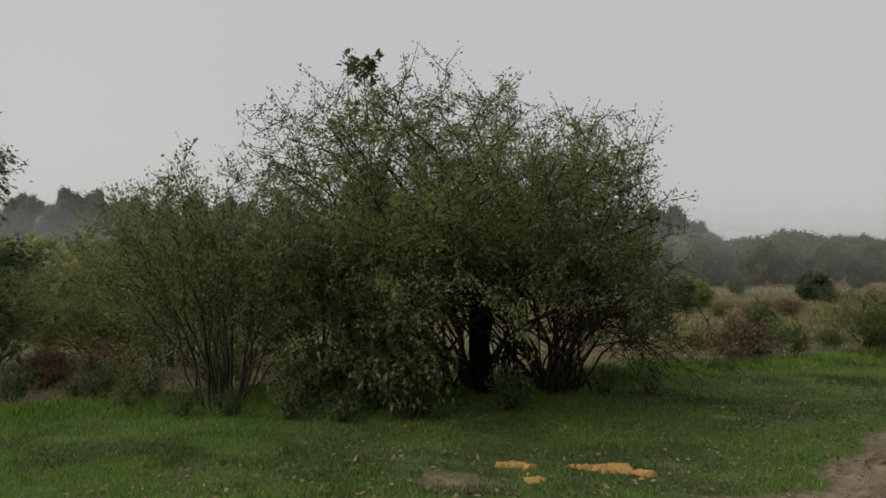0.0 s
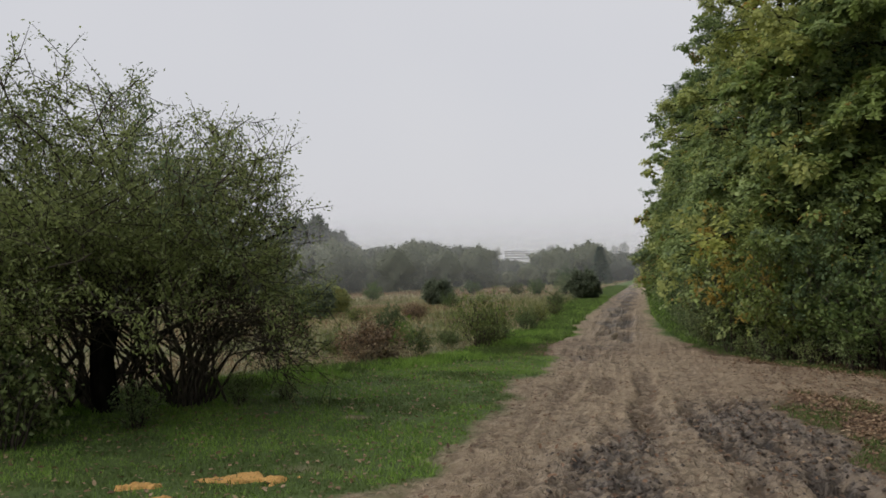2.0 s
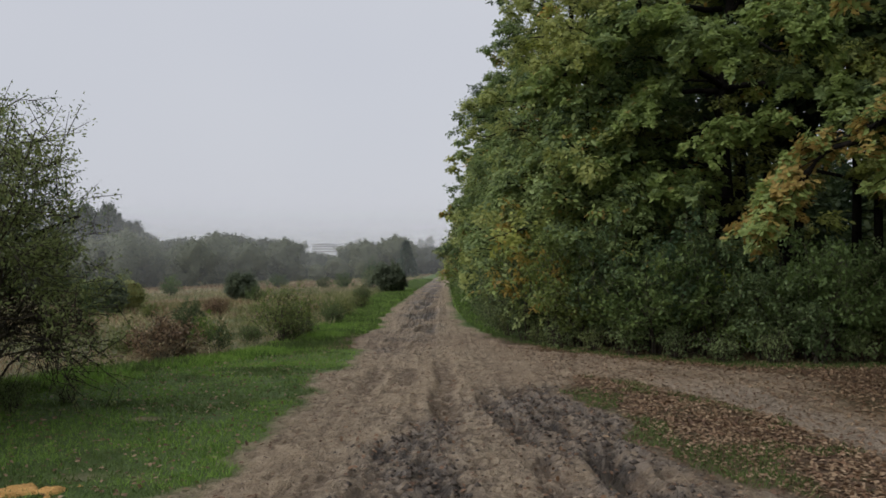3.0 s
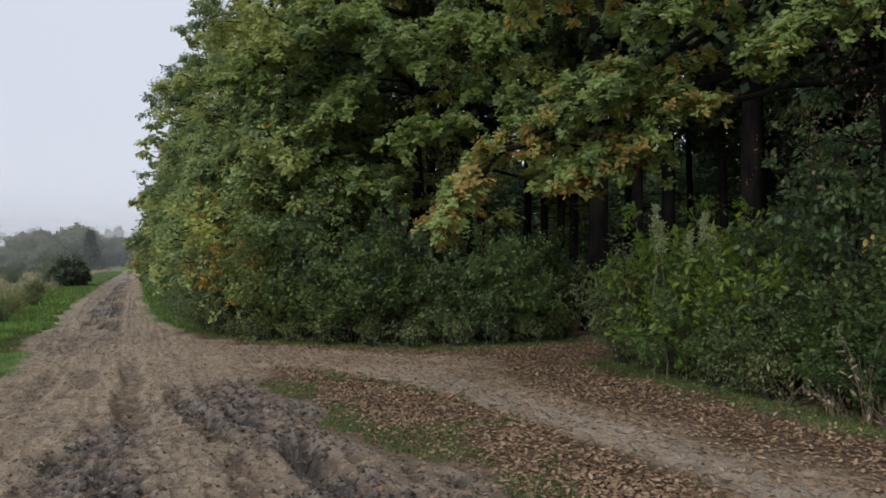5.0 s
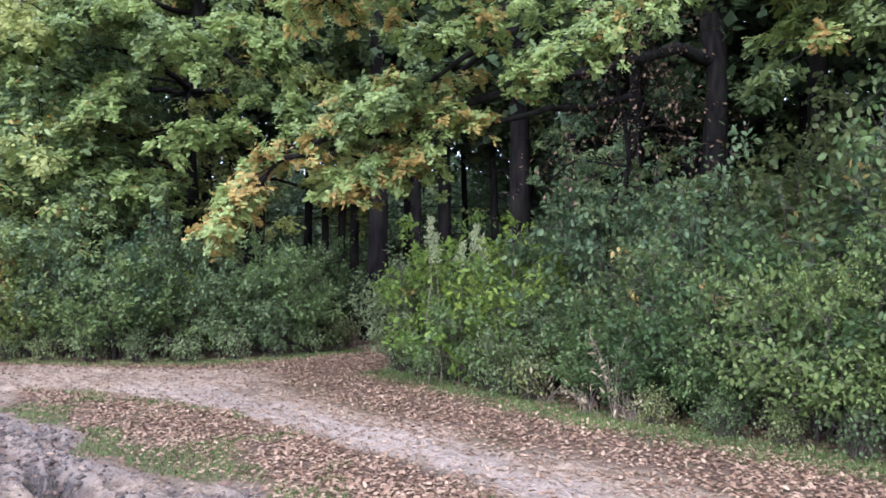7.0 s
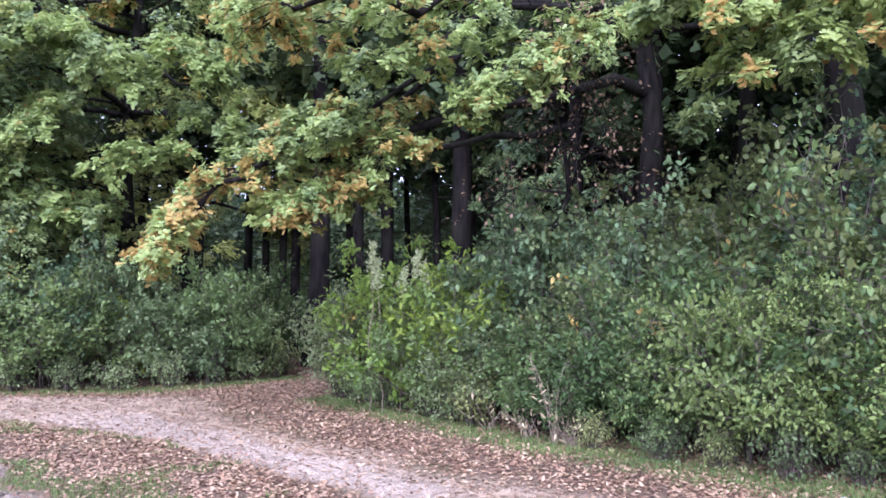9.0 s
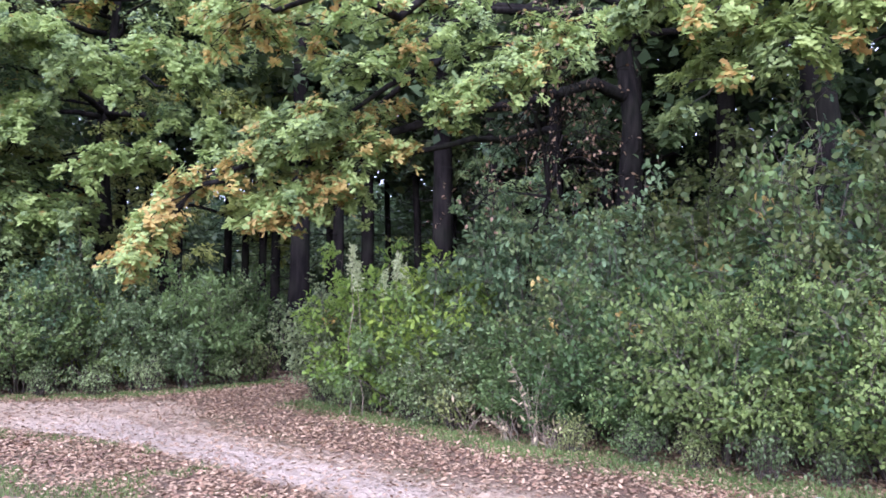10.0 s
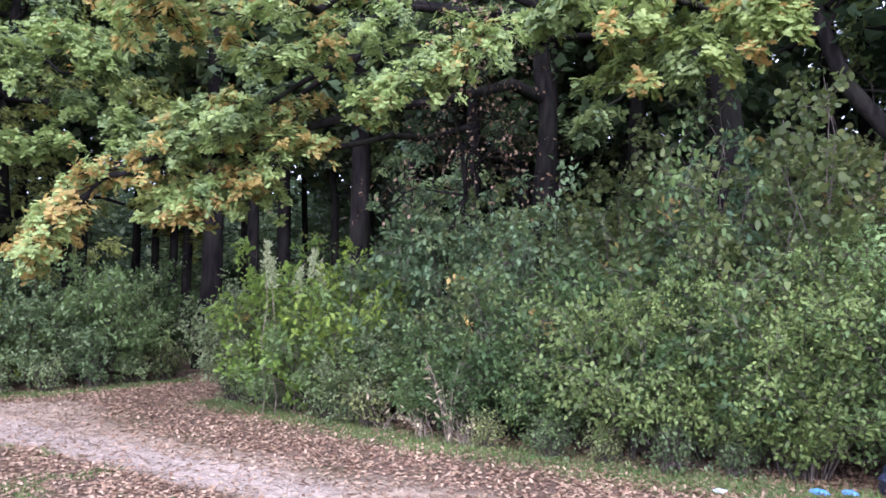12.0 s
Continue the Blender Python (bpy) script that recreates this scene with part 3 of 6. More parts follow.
# ---- ground and road ----
def spaced(lo, hi, step, reach, growth):
    core = list(np.arange(lo, hi + step / 2, step))
    d, up = step, core[-1]
    while up < reach:
        d *= growth
        up += d
        core.append(up)
    d, down = step, core[0]
    while down > -reach:
        d *= growth + 0.06
        down -= d
        core.insert(0, down)
    return np.array(core)


def build_ground():
    gx, gy = spaced(-2.4, 4.6, 0.02, 2600, 1.08), spaced(4.0, 10.5, 0.02, 2600, 1.032)
    X, Y = np.meshgrid(gx, gy)
    x, y = X.ravel(), Y.ravel()
    V = np.stack([x, y, height(x, y)], -1)
    soil, wet, litter, meadow = zones(x, y)
    w, h = len(gx), len(gy)
    # low spots of the relief, darkened for damp and for the shade in them
    damp_shade = smooth(-churned(x, y, wet), -0.004, 0.032) * soil
    i = (np.arange(h - 1)[:, None] * w + np.arange(w - 1)[None]).ravel()
    quads = np.stack([i, i + 1, i + 1 + w, i + w], -1)
    is_road = (soil[quads].mean(1) > 0.5) & (y[i] < 170) & (y[i] > -60) & (x[i] > -2.1)
    for name, pick, label, cat in (("ground", ~is_road, "uneven grassy ground with meadow and leaf-strewn woodland floor", "ground"),
                                   ("road", is_road, "rutted muddy dirt road with a sandy side track", "dirt road")):
        q = quads[pick]
        used, inv = np.unique(q, return_inverse=True)
        me = as_mesh(name, V[used], np.full(len(q), 4), inv.ravel(), [GROUND], smooth=True)
        for key, val in (("damp_shade", damp_shade), ("pale", pale_track(x, y)), ("soil", soil), ("wet", wet), ("litter", litter), ("meadow", meadow)):
            me.attributes.new(key, "FLOAT", "POINT").data.foreach_set("value", val[used].astype(np.float32))
        tagged(new(name, me), label, cat, "", "structure")


build_ground()

# ---- puddle in the rut ----
def build_puddle():
    m, n, l, p, out = nodes_of("muddy_water")
    p.inputs["Base Color"].default_value, p.inputs["Roughness"].default_value = (0.10, 0.085, 0.065, 1), 0.06
    a = np.linspace(0, 2 * np.pi, 40, endpoint=False)
    rng = np.random.default_rng(4)
    r = 1 + 0.25 * np.sin(3 * a + 1) + 0.12 * np.sin(7 * a)
    px, py = 0.12 * r * np.cos(a), 0.55 * r * np.sin(a)
    cx, cy = 1.28, 6.35
    v = np.stack([px + cx - 0.09 * py, py + cy, np.full(40, float(np.min([at_ground(cx + u, cy + v) for u in (-0.06, 0, 0.06) for v in (-0.3, 0, 0.3)])) + 0.06)], -1)
    lower = v - np.array([0, 0, 0.03])
    loops = list(range(40)) + [k for i in range(40) for k in (i, 40 + i, 40 + (i + 1) % 40, (i + 1) % 40)]
    me = as_mesh("puddle", np.concatenate([v, lower]), [40] + [4] * 40, loops, [m])
    tagged(new("puddle", me), "narrow shallow puddle of muddy water in a wheel rut", "puddle", "", "structure")


build_puddle()


# ---- trees and shrubs ----
def taper(n, r0, r1):
    return r0 + (r1 - r0) * np.linspace(0, 1, n) ** 0.8


def framework(ob, limbs, subs, P, Q, mat, thick, split=True):
    """Limbs as parts of their own, and the fine twigs as one."""
    if split:
        for limb in limbs:
            part("limb", tubes("limb", [limb], mat, 6), ob)
        limbs = []
    part("twigwork", tubes("twigwork", list(limbs) + list(subs), mat, 3, (P, Q, thick)), ob)["kind"] = "stuff"


def build_oak(name, at, label, seed, tall=11.0, spread=3.4, trunk_r=0.2, base=1.6, n_limbs=22, extra=(), n_leaf=15, leaf=0.12, shape=LEAF_BROAD,
              tints=(0.2, 0.45, 0.2, 0.15), n_sub=8, lean=(0, 0), group="oaks along the wood's edge", n_side=26, side_len=1.0):
    """An oak: trunk, limbs, branches with twigs, and a crown of single leaves in layered sprays. extra: own low boughs (start, middle, end)."""
    rng = np.random.default_rng(seed)
    ob = thing(name, at, label, "tree", group)
    top = np.array([lean[0], lean[1], tall])
    z = np.linspace(0, 1, 9)
    trunk = np.stack([top[0] * z ** 1.3, top[1] * z ** 1.3, tall * z], -1)
    trunk[1:-1, :2] += rng.normal(0, 0.06, (7, 2))
    rad = trunk_r * (1 - 0.8 * z)
    rad[0] *= 1.45
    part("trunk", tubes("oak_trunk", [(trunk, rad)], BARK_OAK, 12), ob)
    limbs = []
    for k in range(n_limbs):
        f = (k + rng.random()) / n_limbs
        h = base + (tall * 0.93 - base) * f
        a = k * 2.39996 + rng.normal(0, 0.25)
        reach = spread * (1.05 - 0.75 * f ** 1.8) * rng.uniform(0.75, 1.12) * (0.85 + 0.15 * min(1, f * 6))
        p = np.array([np.interp(h, trunk[:, 2], trunk[:, i]) for i in range(3)])
        q = p + np.array([math.cos(a) * reach, math.sin(a) * reach, (0.9 * f - 0.12) * reach * 0.7 + rng.normal(0, 0.15)])
        q[2] = max(q[2], 0.9)
        pts = bend(rng, p, q, 0.18 * reach, 6, 0.03)
        r = trunk_r * (0.42 - 0.25 * f)
        limbs.append((pts, taper(6, r, 0.012)))
    own = []
    for a, m, b in extra:
        pts = bough_line(rng, *(np.array(v) - np.array(at) for v in (a, m, b)))
        own.append((pts, taper(9, 0.03 + 0.011 * np.linalg.norm(np.array(b) - np.array(a)), 0.012)))
    subs, P, Q = ramify(rng, limbs, n_sub, spread * 0.36, 0.35, 9, 0.34, 0.2, 0.4, 0.05, 0.66)
    where, along, up, who = rosettes(rng, P, Q, n_leaf, 0.06)
    tone = rng.random(len(P) // 9 + 2)[np.arange(len(P)) // 9][who] * 0.85 + rng.random(len(who)) * 0.15
    if own:
        n_tuft, heavy = 7, np.concatenate([rng.uniform(0.25, 0.85, 1) + rng.normal(0, 0.3, n_side) for _ in own])
        s2, P2, Q2 = sprays(rng, own, n_side, side_len, 0.42, n_tuft)
        w2, a2, u2, who2 = rosettes(rng, P2, Q2, 20)
        tone2 = np.abs(heavy[who2 // n_tuft] * 0.8 + rng.random(len(P2))[who2] * 0.25 + rng.normal(0, 0.08, len(who2)))
        tone2 = np.where(tone2 > 0.98, 1.96 - tone2, tone2)
        where, along, up, tone = (np.concatenate(v) for v in ((where, w2), (along, a2), (up, u2), (tone, tone2)))
        subs, P, Q = subs + s2, np.concatenate([P, P2]), np.concatenate([Q, Q2])
    framework(ob, limbs + own, subs, P, Q, BARK_OAK, 0.006)
    ids = np.searchsorted(np.cumsum(tints)[:-1], tone)
    size = leaf * rng.uniform(0.65, 1.2, len(where))
    part("crown", leaves("oak_crown", shape, where, along, up, size, [OAK_DEEP, OAK_GREEN, OAK_LIME, OAK_RUST], ids), ob)
    return ob


def build_shrub(name, at, label, seed, tall, wide, mat, shape, leaf, n_stem=14, n_sub=7, n_twig=4, n_leaf=9, group="", low=0.15, droop=0.2, mats=None, share=(), category="shrub", hang=0.0, lift=0.3, stem_r=0.014, lean=(0, 0)):
    """A many-stemmed shrub with arching stems, side shoots and single leaves."""
    rng = np.random.default_rng(seed)
    ob = thing(name, at, label, category, group)
    stems = []
    for k in range(n_stem):
        a = k * 2.39996 + rng.normal(0, 0.3)
        o = math.sqrt((k + 0.5) / n_stem) * rng.uniform(0.85, 1.1)
        p = np.array([math.cos(a), math.sin(a), 0]) * rng.uniform(0.03, 0.22) * wide - np.array([0, 0, 0.05])
        h = tall * (1.0 - 0.62 * o ** 2.2) * rng.uniform(0.8, 1.08)
        q = np.array([math.cos(a) * o * wide + lean[0] * h, math.sin(a) * o * wide + lean[1] * h, max(h, 0.2 * tall)])
        stems.append((bend(rng, p, q, 0.25 * tall, 6, 0.025), taper(6, stem_r * rng.uniform(0.7, 1.3), 0.004)))
    subs, P, Q = ramify(rng, stems, n_sub, 0.36 * wide + 0.12, low, n_twig, 0.12 * wide + 0.14, lift, 0.7, hang, 0.45)
    P[:, 2], Q[:, 2] = np.maximum(P[:, 2], 0.04), np.maximum(Q[:, 2], 0.06)
    framework(ob, stems, subs, P, Q, BARK_SHRUB, 0.0035, False)
    where, along, up, who = leaf_spots(rng, P, Q, n_leaf, 0.05, 0.035, 0.6, droop)
    where[:, 2] = np.maximum(where[:, 2], 0.04)
    size = leaf * rng.uniform(0.6, 1.25, len(who))
    ids = None
    if mats:
        ids = np.searchsorted(np.cumsum(share)[:-1], rng.random(len(P))[who])
    part("foliage", leaves("shrub_foliage", shape, where, along, up, size, mats or [mat], ids), ob)
    return ob


# the big round willow bush on the lawn
def build_willow():
    rng = np.random.default_rng(11)
    bx, by = -6.25, 7.95
    g = at_ground(bx, by)
    ob = thing("willow_bush", (bx, by, g), "large round dark green willow bush with many bare stems", "bush")
    feet = [(0, 0), (0.1, 0.1), (0.95, 0.75), (0.8, 0.6), (-0.75, -0.9), (0.45, 0.35), (1.1, 0.6)]
    stems = []
    for k in range(88):
        f = feet[k % len(feet)]
        p = np.array([f[0] + rng.normal(0, 0.13), f[1] + rng.normal(0, 0.13), -0.06])
        a, e = k * 2.39996, math.asin(min(0.97, (k + 0.5) / 88 * 1.05))
        e = e if k % 4 else e * 0.6
        rr = rng.uniform(0.84, 1.0)
        wide = 2.9 - 0.35 * math.sin(e)
        q = np.array([math.cos(a) * math.cos(e) ** 0.55 * wide * rr - 0.22, math.sin(a) * math.cos(e) ** 0.55 * wide * rr - 0.14, 1.15 + 2.74 * math.sin(e) * rr])
        r = rng.uniform(0.009, 0.024) if k % 7 > 1 or k > 20 else rng.uniform(0.035, 0.06)
        stems.append((bend(rng, p, q, 0.9, 8, 0.025), taper(8, r, 0.008)))
    subs, P, Q = ramify(rng, stems, 13, 0.95, 0.34, 5, 0.40, 0.2, 0.85, 0.02)
    # sprays that hang to the ground on the meadow side
    low = []
    for k in range(16):
        a = rng.uniform(-0.75, 0.75) + math.radians(38)
        q = np.array([math.cos(a) * rng.uniform(1.8, 2.65), math.sin(a) * rng.uniform(1.8, 2.6), rng.uniform(0.35, 1.2)])
        p = np.array([feet[2][0] + rng.normal(0, 0.15), feet[2][1] + rng.normal(0, 0.15), -0.05])
        low.append((bend(rng, p, q, 1.0, 7, 0.03), taper(7, 0.018, 0.006)))
    s2, P2, Q2 = ramify(rng, low, 9, 0.7, 0.4, 5, 0.35, 0.05, 0.8, 0.15)
    P, Q = np.concatenate([P, P2]), np.concatenate([Q, Q2])
    framework(ob, stems + low, subs + s2, P, Q, BARK_SHRUB, 0.0058)
    where, along, up, who = leaf_spots(rng, P, Q, 33, 0.05, 0.04, 0.7, 0.15)
    bole = [np.array(v) for v in ((0.3, 0.02, -0.1), (0.3, 0.0, 0.15), (0.27, -0.02, 0.6), (0.3, 0.0, 1.0), (0.24, 0.02, 1.3), (0.16, 0.0, 1.6))]
    bough = bend(rng, (0.27, 0.0, 1.0), (2.15, 1.1, 2.15), 0.12, 8, 0.02)
    steep = bend(rng, (0.2, 0.0, 1.3), (-0.9, -0.6, 3.0), 0.2, 8, 0.025)
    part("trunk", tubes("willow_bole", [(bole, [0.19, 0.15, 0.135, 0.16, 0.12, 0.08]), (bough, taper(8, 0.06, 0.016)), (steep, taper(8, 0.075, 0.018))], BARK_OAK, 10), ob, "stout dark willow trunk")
    # thinner leaf towards the crown's rim, where the twigs show bare
    rim = np.linalg.norm((where + np.array([0.36, 0.22, 0])) / np.array([3.2, 3.2, 4.2]), axis=1)
    keep = rng.random(len(where)) > smooth(rim, 0.86, 1.12) * 0.45
    keep &= rng.random(len(where)) > 0.15 * smooth(where[:, 2], 2.3, 3.7)
    keep &= ~((where[:, 2] < 1.6) & (where[:, 0] > 0.1) & (np.hypot(where[:, 0] - 0.8, where[:, 1] - 0.2) < 1.4) & (rng.random(len(where)) < 0.8))
    keep &= ~((where[:, 2] < 1.25) & (np.hypot(where[:, 0] - 0.5, where[:, 1] - 0.2) < 1.9) & (rng.random(len(where)) < 0.93))
    keep &= ~((where[:, 2] < 1.15) & (np.hypot(where[:, 0] - 0.5, where[:, 1] - 0.2) < 2.2) & (where[:, 0] + where[:, 1] > -0.4) & (rng.random(len(where)) < 0.7))
    where, along, up = where[keep], along[keep], up[keep]
    part("crown", leaves("willow_crown", LEAF_NARROW, where, along, up, 0.052 * rng.uniform(0.6, 1.25, len(where)), [WILLOW, OAK_DEEP],
                         (fbm(where[:, 0] * 0.8 + where[:, 2] * 0.5, where[:, 1] * 0.8 - where[:, 2] * 0.4, 1.0, 2, 9) + 0.05 * where[:, 2] > 0.74).astype(int), 0.075 * rng.uniform(0.7, 1.2, len(where))), ob)


build_willow()


def build_ash_sapling():
    """A slender ash that grows up through the bush, leafy at its tip alone."""
    rng = np.random.default_rng(3)
    bx, by = -7.15, 7.05
    ob = thing("ash_sapling", (bx, by, at_ground(bx, by)), "slender ash sapling with a tuft of broad leaves", "tree")
    stem = bend(rng, (0.3, 0.2, -0.05), (0, 0, 4.2), 0.3, 8, 0.006)
    P, Q = [], []
    for k in range(20):
        a, h = k * 2.4, 3.95 + 0.28 * (k % 10) / 10
        P.append((0, 0, h - 0.08))
        Q.append((math.cos(a) * rng.uniform(0.1, 0.3), math.sin(a) * rng.uniform(0.1, 0.3), h + rng.uniform(-0.05, 0.14)))
    for k in range(9):
        a, h = k * 2.4, rng.uniform(3.3, 3.6)
        P.append((0.05, 0.03, h - 0.1))
        Q.append((math.cos(a) * rng.uniform(0.15, 0.45), math.sin(a) * rng.uniform(0.15, 0.45), h))
    P, Q = np.array(P), np.array(Q)
    part("stem", tubes("ash_stem", [(stem, taper(8, 0.022, 0.007))], BARK_SHRUB, 6, (P, Q, 0.004)), ob)
    w, al, up, who = leaf_spots(rng, P, Q, 7, 0.3, 0.02, 0.7, 0.2)
    part("leaf_tuft", leaves("ash_leaves", LEAF_BROAD, w, al, up, 0.105 * rng.uniform(0.7, 1.2, len(w)), [OAK_DEEP]), ob)["kind"] = "stuff"


build_ash_sapling()

build_shrub("sallow_bush", (-7.6, 5.3, at_ground(-7.6, 5.3)), "tall light green sallow with thin upright stems", 21, 2.9, 1.15, WILLOW_LIGHT, LEAF_BROAD, 0.046, 22, 10, 5, 6, "", 0.36, 0.2, stem_r=0.016, lift=0.6, lean=(-0.10, -0.12))
build_shrub("sallow_bush", (-12.6, 6.6, at_ground(-12.6, 6.6)), "bright green low sallow in the rough meadow", 25, 1.5, 1.3, WILLOW_LIGHT, LEAF_BROAD, 0.055, 18, 9, 5, 10, "", 0.05, 0.2)
build_shrub("sallow_bush", (-14.0, 8.6, at_ground(-14.0, 8.6)), "broad olive sallow behind a willow bush", 26, 3.6, 2.3, WILLOW_LIGHT, LEAF_BROAD, 0.07, 26, 11, 6, 10, "", 0.1, 0.2, stem_r=0.02, lift=0.4)
build_shrub("sallow_bush", (-17.5, 6.4, at_ground(-17.5, 6.4)), "pale green sallow out in the meadow", 27, 2.6, 1.7, WILLOW_LIGHT, LEAF_BROAD, 0.075, 20, 9, 5, 8, "", 0.08, 0.2)
build_shrub("willow_shrub", (-7.15, 6.5, at_ground(-7.15, 6.5)), "smaller willow shrub grown into a larger bush", 24, 2.6, 1.25, WILLOW, LEAF_NARROW, 0.06, 22, 10, 5, 14, "", 0.3, 0.2, stem_r=0.02, lift=0.4)
build_shrub("sallow_bush", (-9.0, 6.4, at_ground(-9, 6.4)), "low spreading sallow with yellow-green leaves", 22, 1.7, 1.6, WILLOW_LIGHT, LEAF_BROAD, 0.06, 18, 9, 5, 8, "", 0.1, 0.2)

# left margin of the lawn: a young tree and rough weeds
build_oak("alder_tree", (-13.0, 3.6, at_ground(-13.0, 3.6)), "young leafy alder tree at the lawn's margin", 31, 4.0, 1.6, 0.07, 0.3, 30, (), 14, 0.085, LEAF_BROAD, (0.35, 0.6, 0.05, 0.0), 9, group="")

build_shrub("sallow_bush", (-11.9, 4.3, at_ground(-11.9, 4.3)), "loose light green sallow beside an alder", 23, 2.1, 1.0, WILLOW_LIGHT, LEAF_BROAD, 0.07, 12, 7, 4, 7, "", 0.15, 0.3)

SHRUBS = {}
WEEDS = [(-6.05, 6.4, 1.2, 0), (-5.55, 6.1, 0.6, 1), (-5.95, 6.85, 0.7, 0), (-6.5, 6.0, 0.7, 0), (-5.0, 7.2, 0.5, 2), (-6.6, 6.6, 1.15, 0), (-5.9, 5.6, 0.4, 2), (-7.0, 5.0, 0.35, 2),
         (-6.8, 5.7, 0.7, 2), (-8.3, 4.5, 0.35, 0), (-4.6, 8.6, 0.35, 2), (-4.3, 9.2, 0.3, 2), (-9.4, 4.5, 0.4, 0),
         (-9.9, 4.9, 0.4, 2), (-9.2, 4.75, 0.45, 1), (-8.8, 4.8, 0.5, 2), (-8.4, 4.9, 0.45, 1), (-10.3, 4.2, 0.45, 2), (-8.1, 5.6, 0.6, 2), (-7.4, 4.7, 0.35, 1), (-6.4, 5.3, 0.35, 2)]


def shrub_kinds():
    """One of each kind of shrub in the wood's margin, to be copied."""
    g = "shrubs of the wood's margin"
    SHRUBS["bramble"] = build_shrub("bramble_shrub", (0, 0, -40), "dense dark green bramble thicket", 41, 1.5, 1.0, NETTLE, LEAF_BROAD, 0.068, 15, 8, 4, 12, g, 0.05)
    SHRUBS["privet"] = build_shrub("privet_shrub", (0, 0, -40), "fine-leaved grey-green shrub of the wood's margin", 42, 1.7, 0.95, PRIVET, LEAF_BROAD, 0.058, 16, 9, 4, 12, g, 0.05)
    SHRUBS["hazel"] = build_shrub("hazel_shrub", (0, 0, -40), "tall hazel with round pale green leaves", 43, 3.0, 1.3, HAZEL, LEAF_ROUND, 0.062, 16, 8, 4, 10, g, 0.12)
    SHRUBS["maple"] = build_shrub("maple_shrub", (0, 0, -40), "bright yellow-green maple sapling", 44, 2.1, 0.9, MAPLE, LEAF_OAK, 0.088, 10, 8, 4, 8, g, 0.1)
    SHRUBS["sapling"] = build_shrub("maple_sapling", (0, 0, -40), "upright green maple sapling standing out of the thicket", 53, 3.1, 0.75, MAPLE, LEAF_OAK, 0.085, 8, 9, 5, 8, g, 0.15, 0.3, mats=[ELDER, BALSAM], share=(0.55, 0.45))
    SHRUBS["spindle"] = build_shrub("spindle_bush", (0, 0, -40), "full light green spindle bush at the track's edge", 54, 1.9, 1.1, SPINDLE, LEAF_BROAD, 0.048, 18, 10, 5, 15, g, 0.05, 0.3)
    SHRUBS["elder"] = build_shrub("elder_shrub", (0, 0, -40), "elder with long bluish green leaflets", 45, 2.7, 1.05, ELDER, LEAF_BROAD, 0.085, 13, 8, 4, 9, g, 0.08, 0.5)
    SHRUBS["dogwood"] = build_shrub("dogwood_shrub", (0, 0, -40), "dogwood bush with mixed green and olive leaves", 46, 2.2, 1.15, NETTLE, LEAF_BROAD, 0.066, 16, 8, 4, 10, g, 0.06, 0.3,
                                    mats=[HAZEL, NETTLE, OAK_RUST], share=(0.5, 0.46, 0.04))
    SHRUBS["scrub"] = build_shrub("scrub_willow", (0, 0, -40), "loose grey-green scrub willow beside the dirt road", 49, 1.0, 0.9, RIM_LEAF, LEAF_NARROW, 0.075, 17, 7, 4, 7, "scrub along the meadow", 0.1, 0.1, mats=[NETTLE, HAZEL, BALSAM], share=(0.5, 0.3, 0.2), lift=0.8, stem_r=0.008)
    SHRUBS["dead_heap"] = build_shrub("withered_weeds", (0, 0, -40), "low heap of russet withered weeds in the meadow", 50, 0.75, 0.6, RUSSET, LEAF_NARROW, 0.07, 20, 7, 4, 8, "withered weeds", 0.05, 0.3, mats=[RUSSET, DEAD], share=(0.6, 0.4), category="weeds")
    SHRUBS["thorn"] = build_shrub("thorn_bush", (0, 0, -40), "compact dark green thorn bush in the meadow", 52, 1.75, 0.8, THORN_HAZED, LEAF_BROAD, 0.11, 22, 9, 5, 12, "thorn bushes", 0.03, 0.2)
    SHRUBS["nettle"] = build_shrub("nettle_clump", (0, 0, -40), "clump of dark nettles and tall weeds", 47, 0.9, 0.5, BALSAM, LEAF_BROAD, 0.062, 14, 6, 2, 6, "weed clumps", 0.1, 0.7, category="weeds")
    SHRUBS["balsam"] = build_shrub("balsam_clump", (0, 0, -40), "tall weeds with large drooping pale green leaves", 48, 1.1, 0.5, BALSAM, LEAF_BROAD, 0.10, 9, 6, 2, 5, "weed clumps", 0.15, 0.9, category="weeds")


shrub_kinds()
used_once = set()


def plant(kind, x, y, size, turn):
    """Set a shrub of that kind; the first is the one that was built."""
    src = SHRUBS[kind]
    m = pose(x, y, at_ground(x, y) - 0.03, 0, 0, turn)
    src.scale = (1, 1, 1)
    if kind not in used_once:
        used_once.add(kind)
        src.matrix_basis = m @ Matrix.Diagonal((size, size, size, 1))
        return src
    ob = copy_thing(src, m)
    ob.matrix_basis = m @ Matrix.Diagonal((size, size, size * rand.uniform(0.82, 1.2), 1))
    return ob


rand = random.Random(5)
for x, y, h, k in WEEDS:
    kind = ("balsam", "nettle", "nettle")[k]
    plant(kind, x, y, h / (1.1 if k == 0 else 0.9), rand.uniform(0, 360))

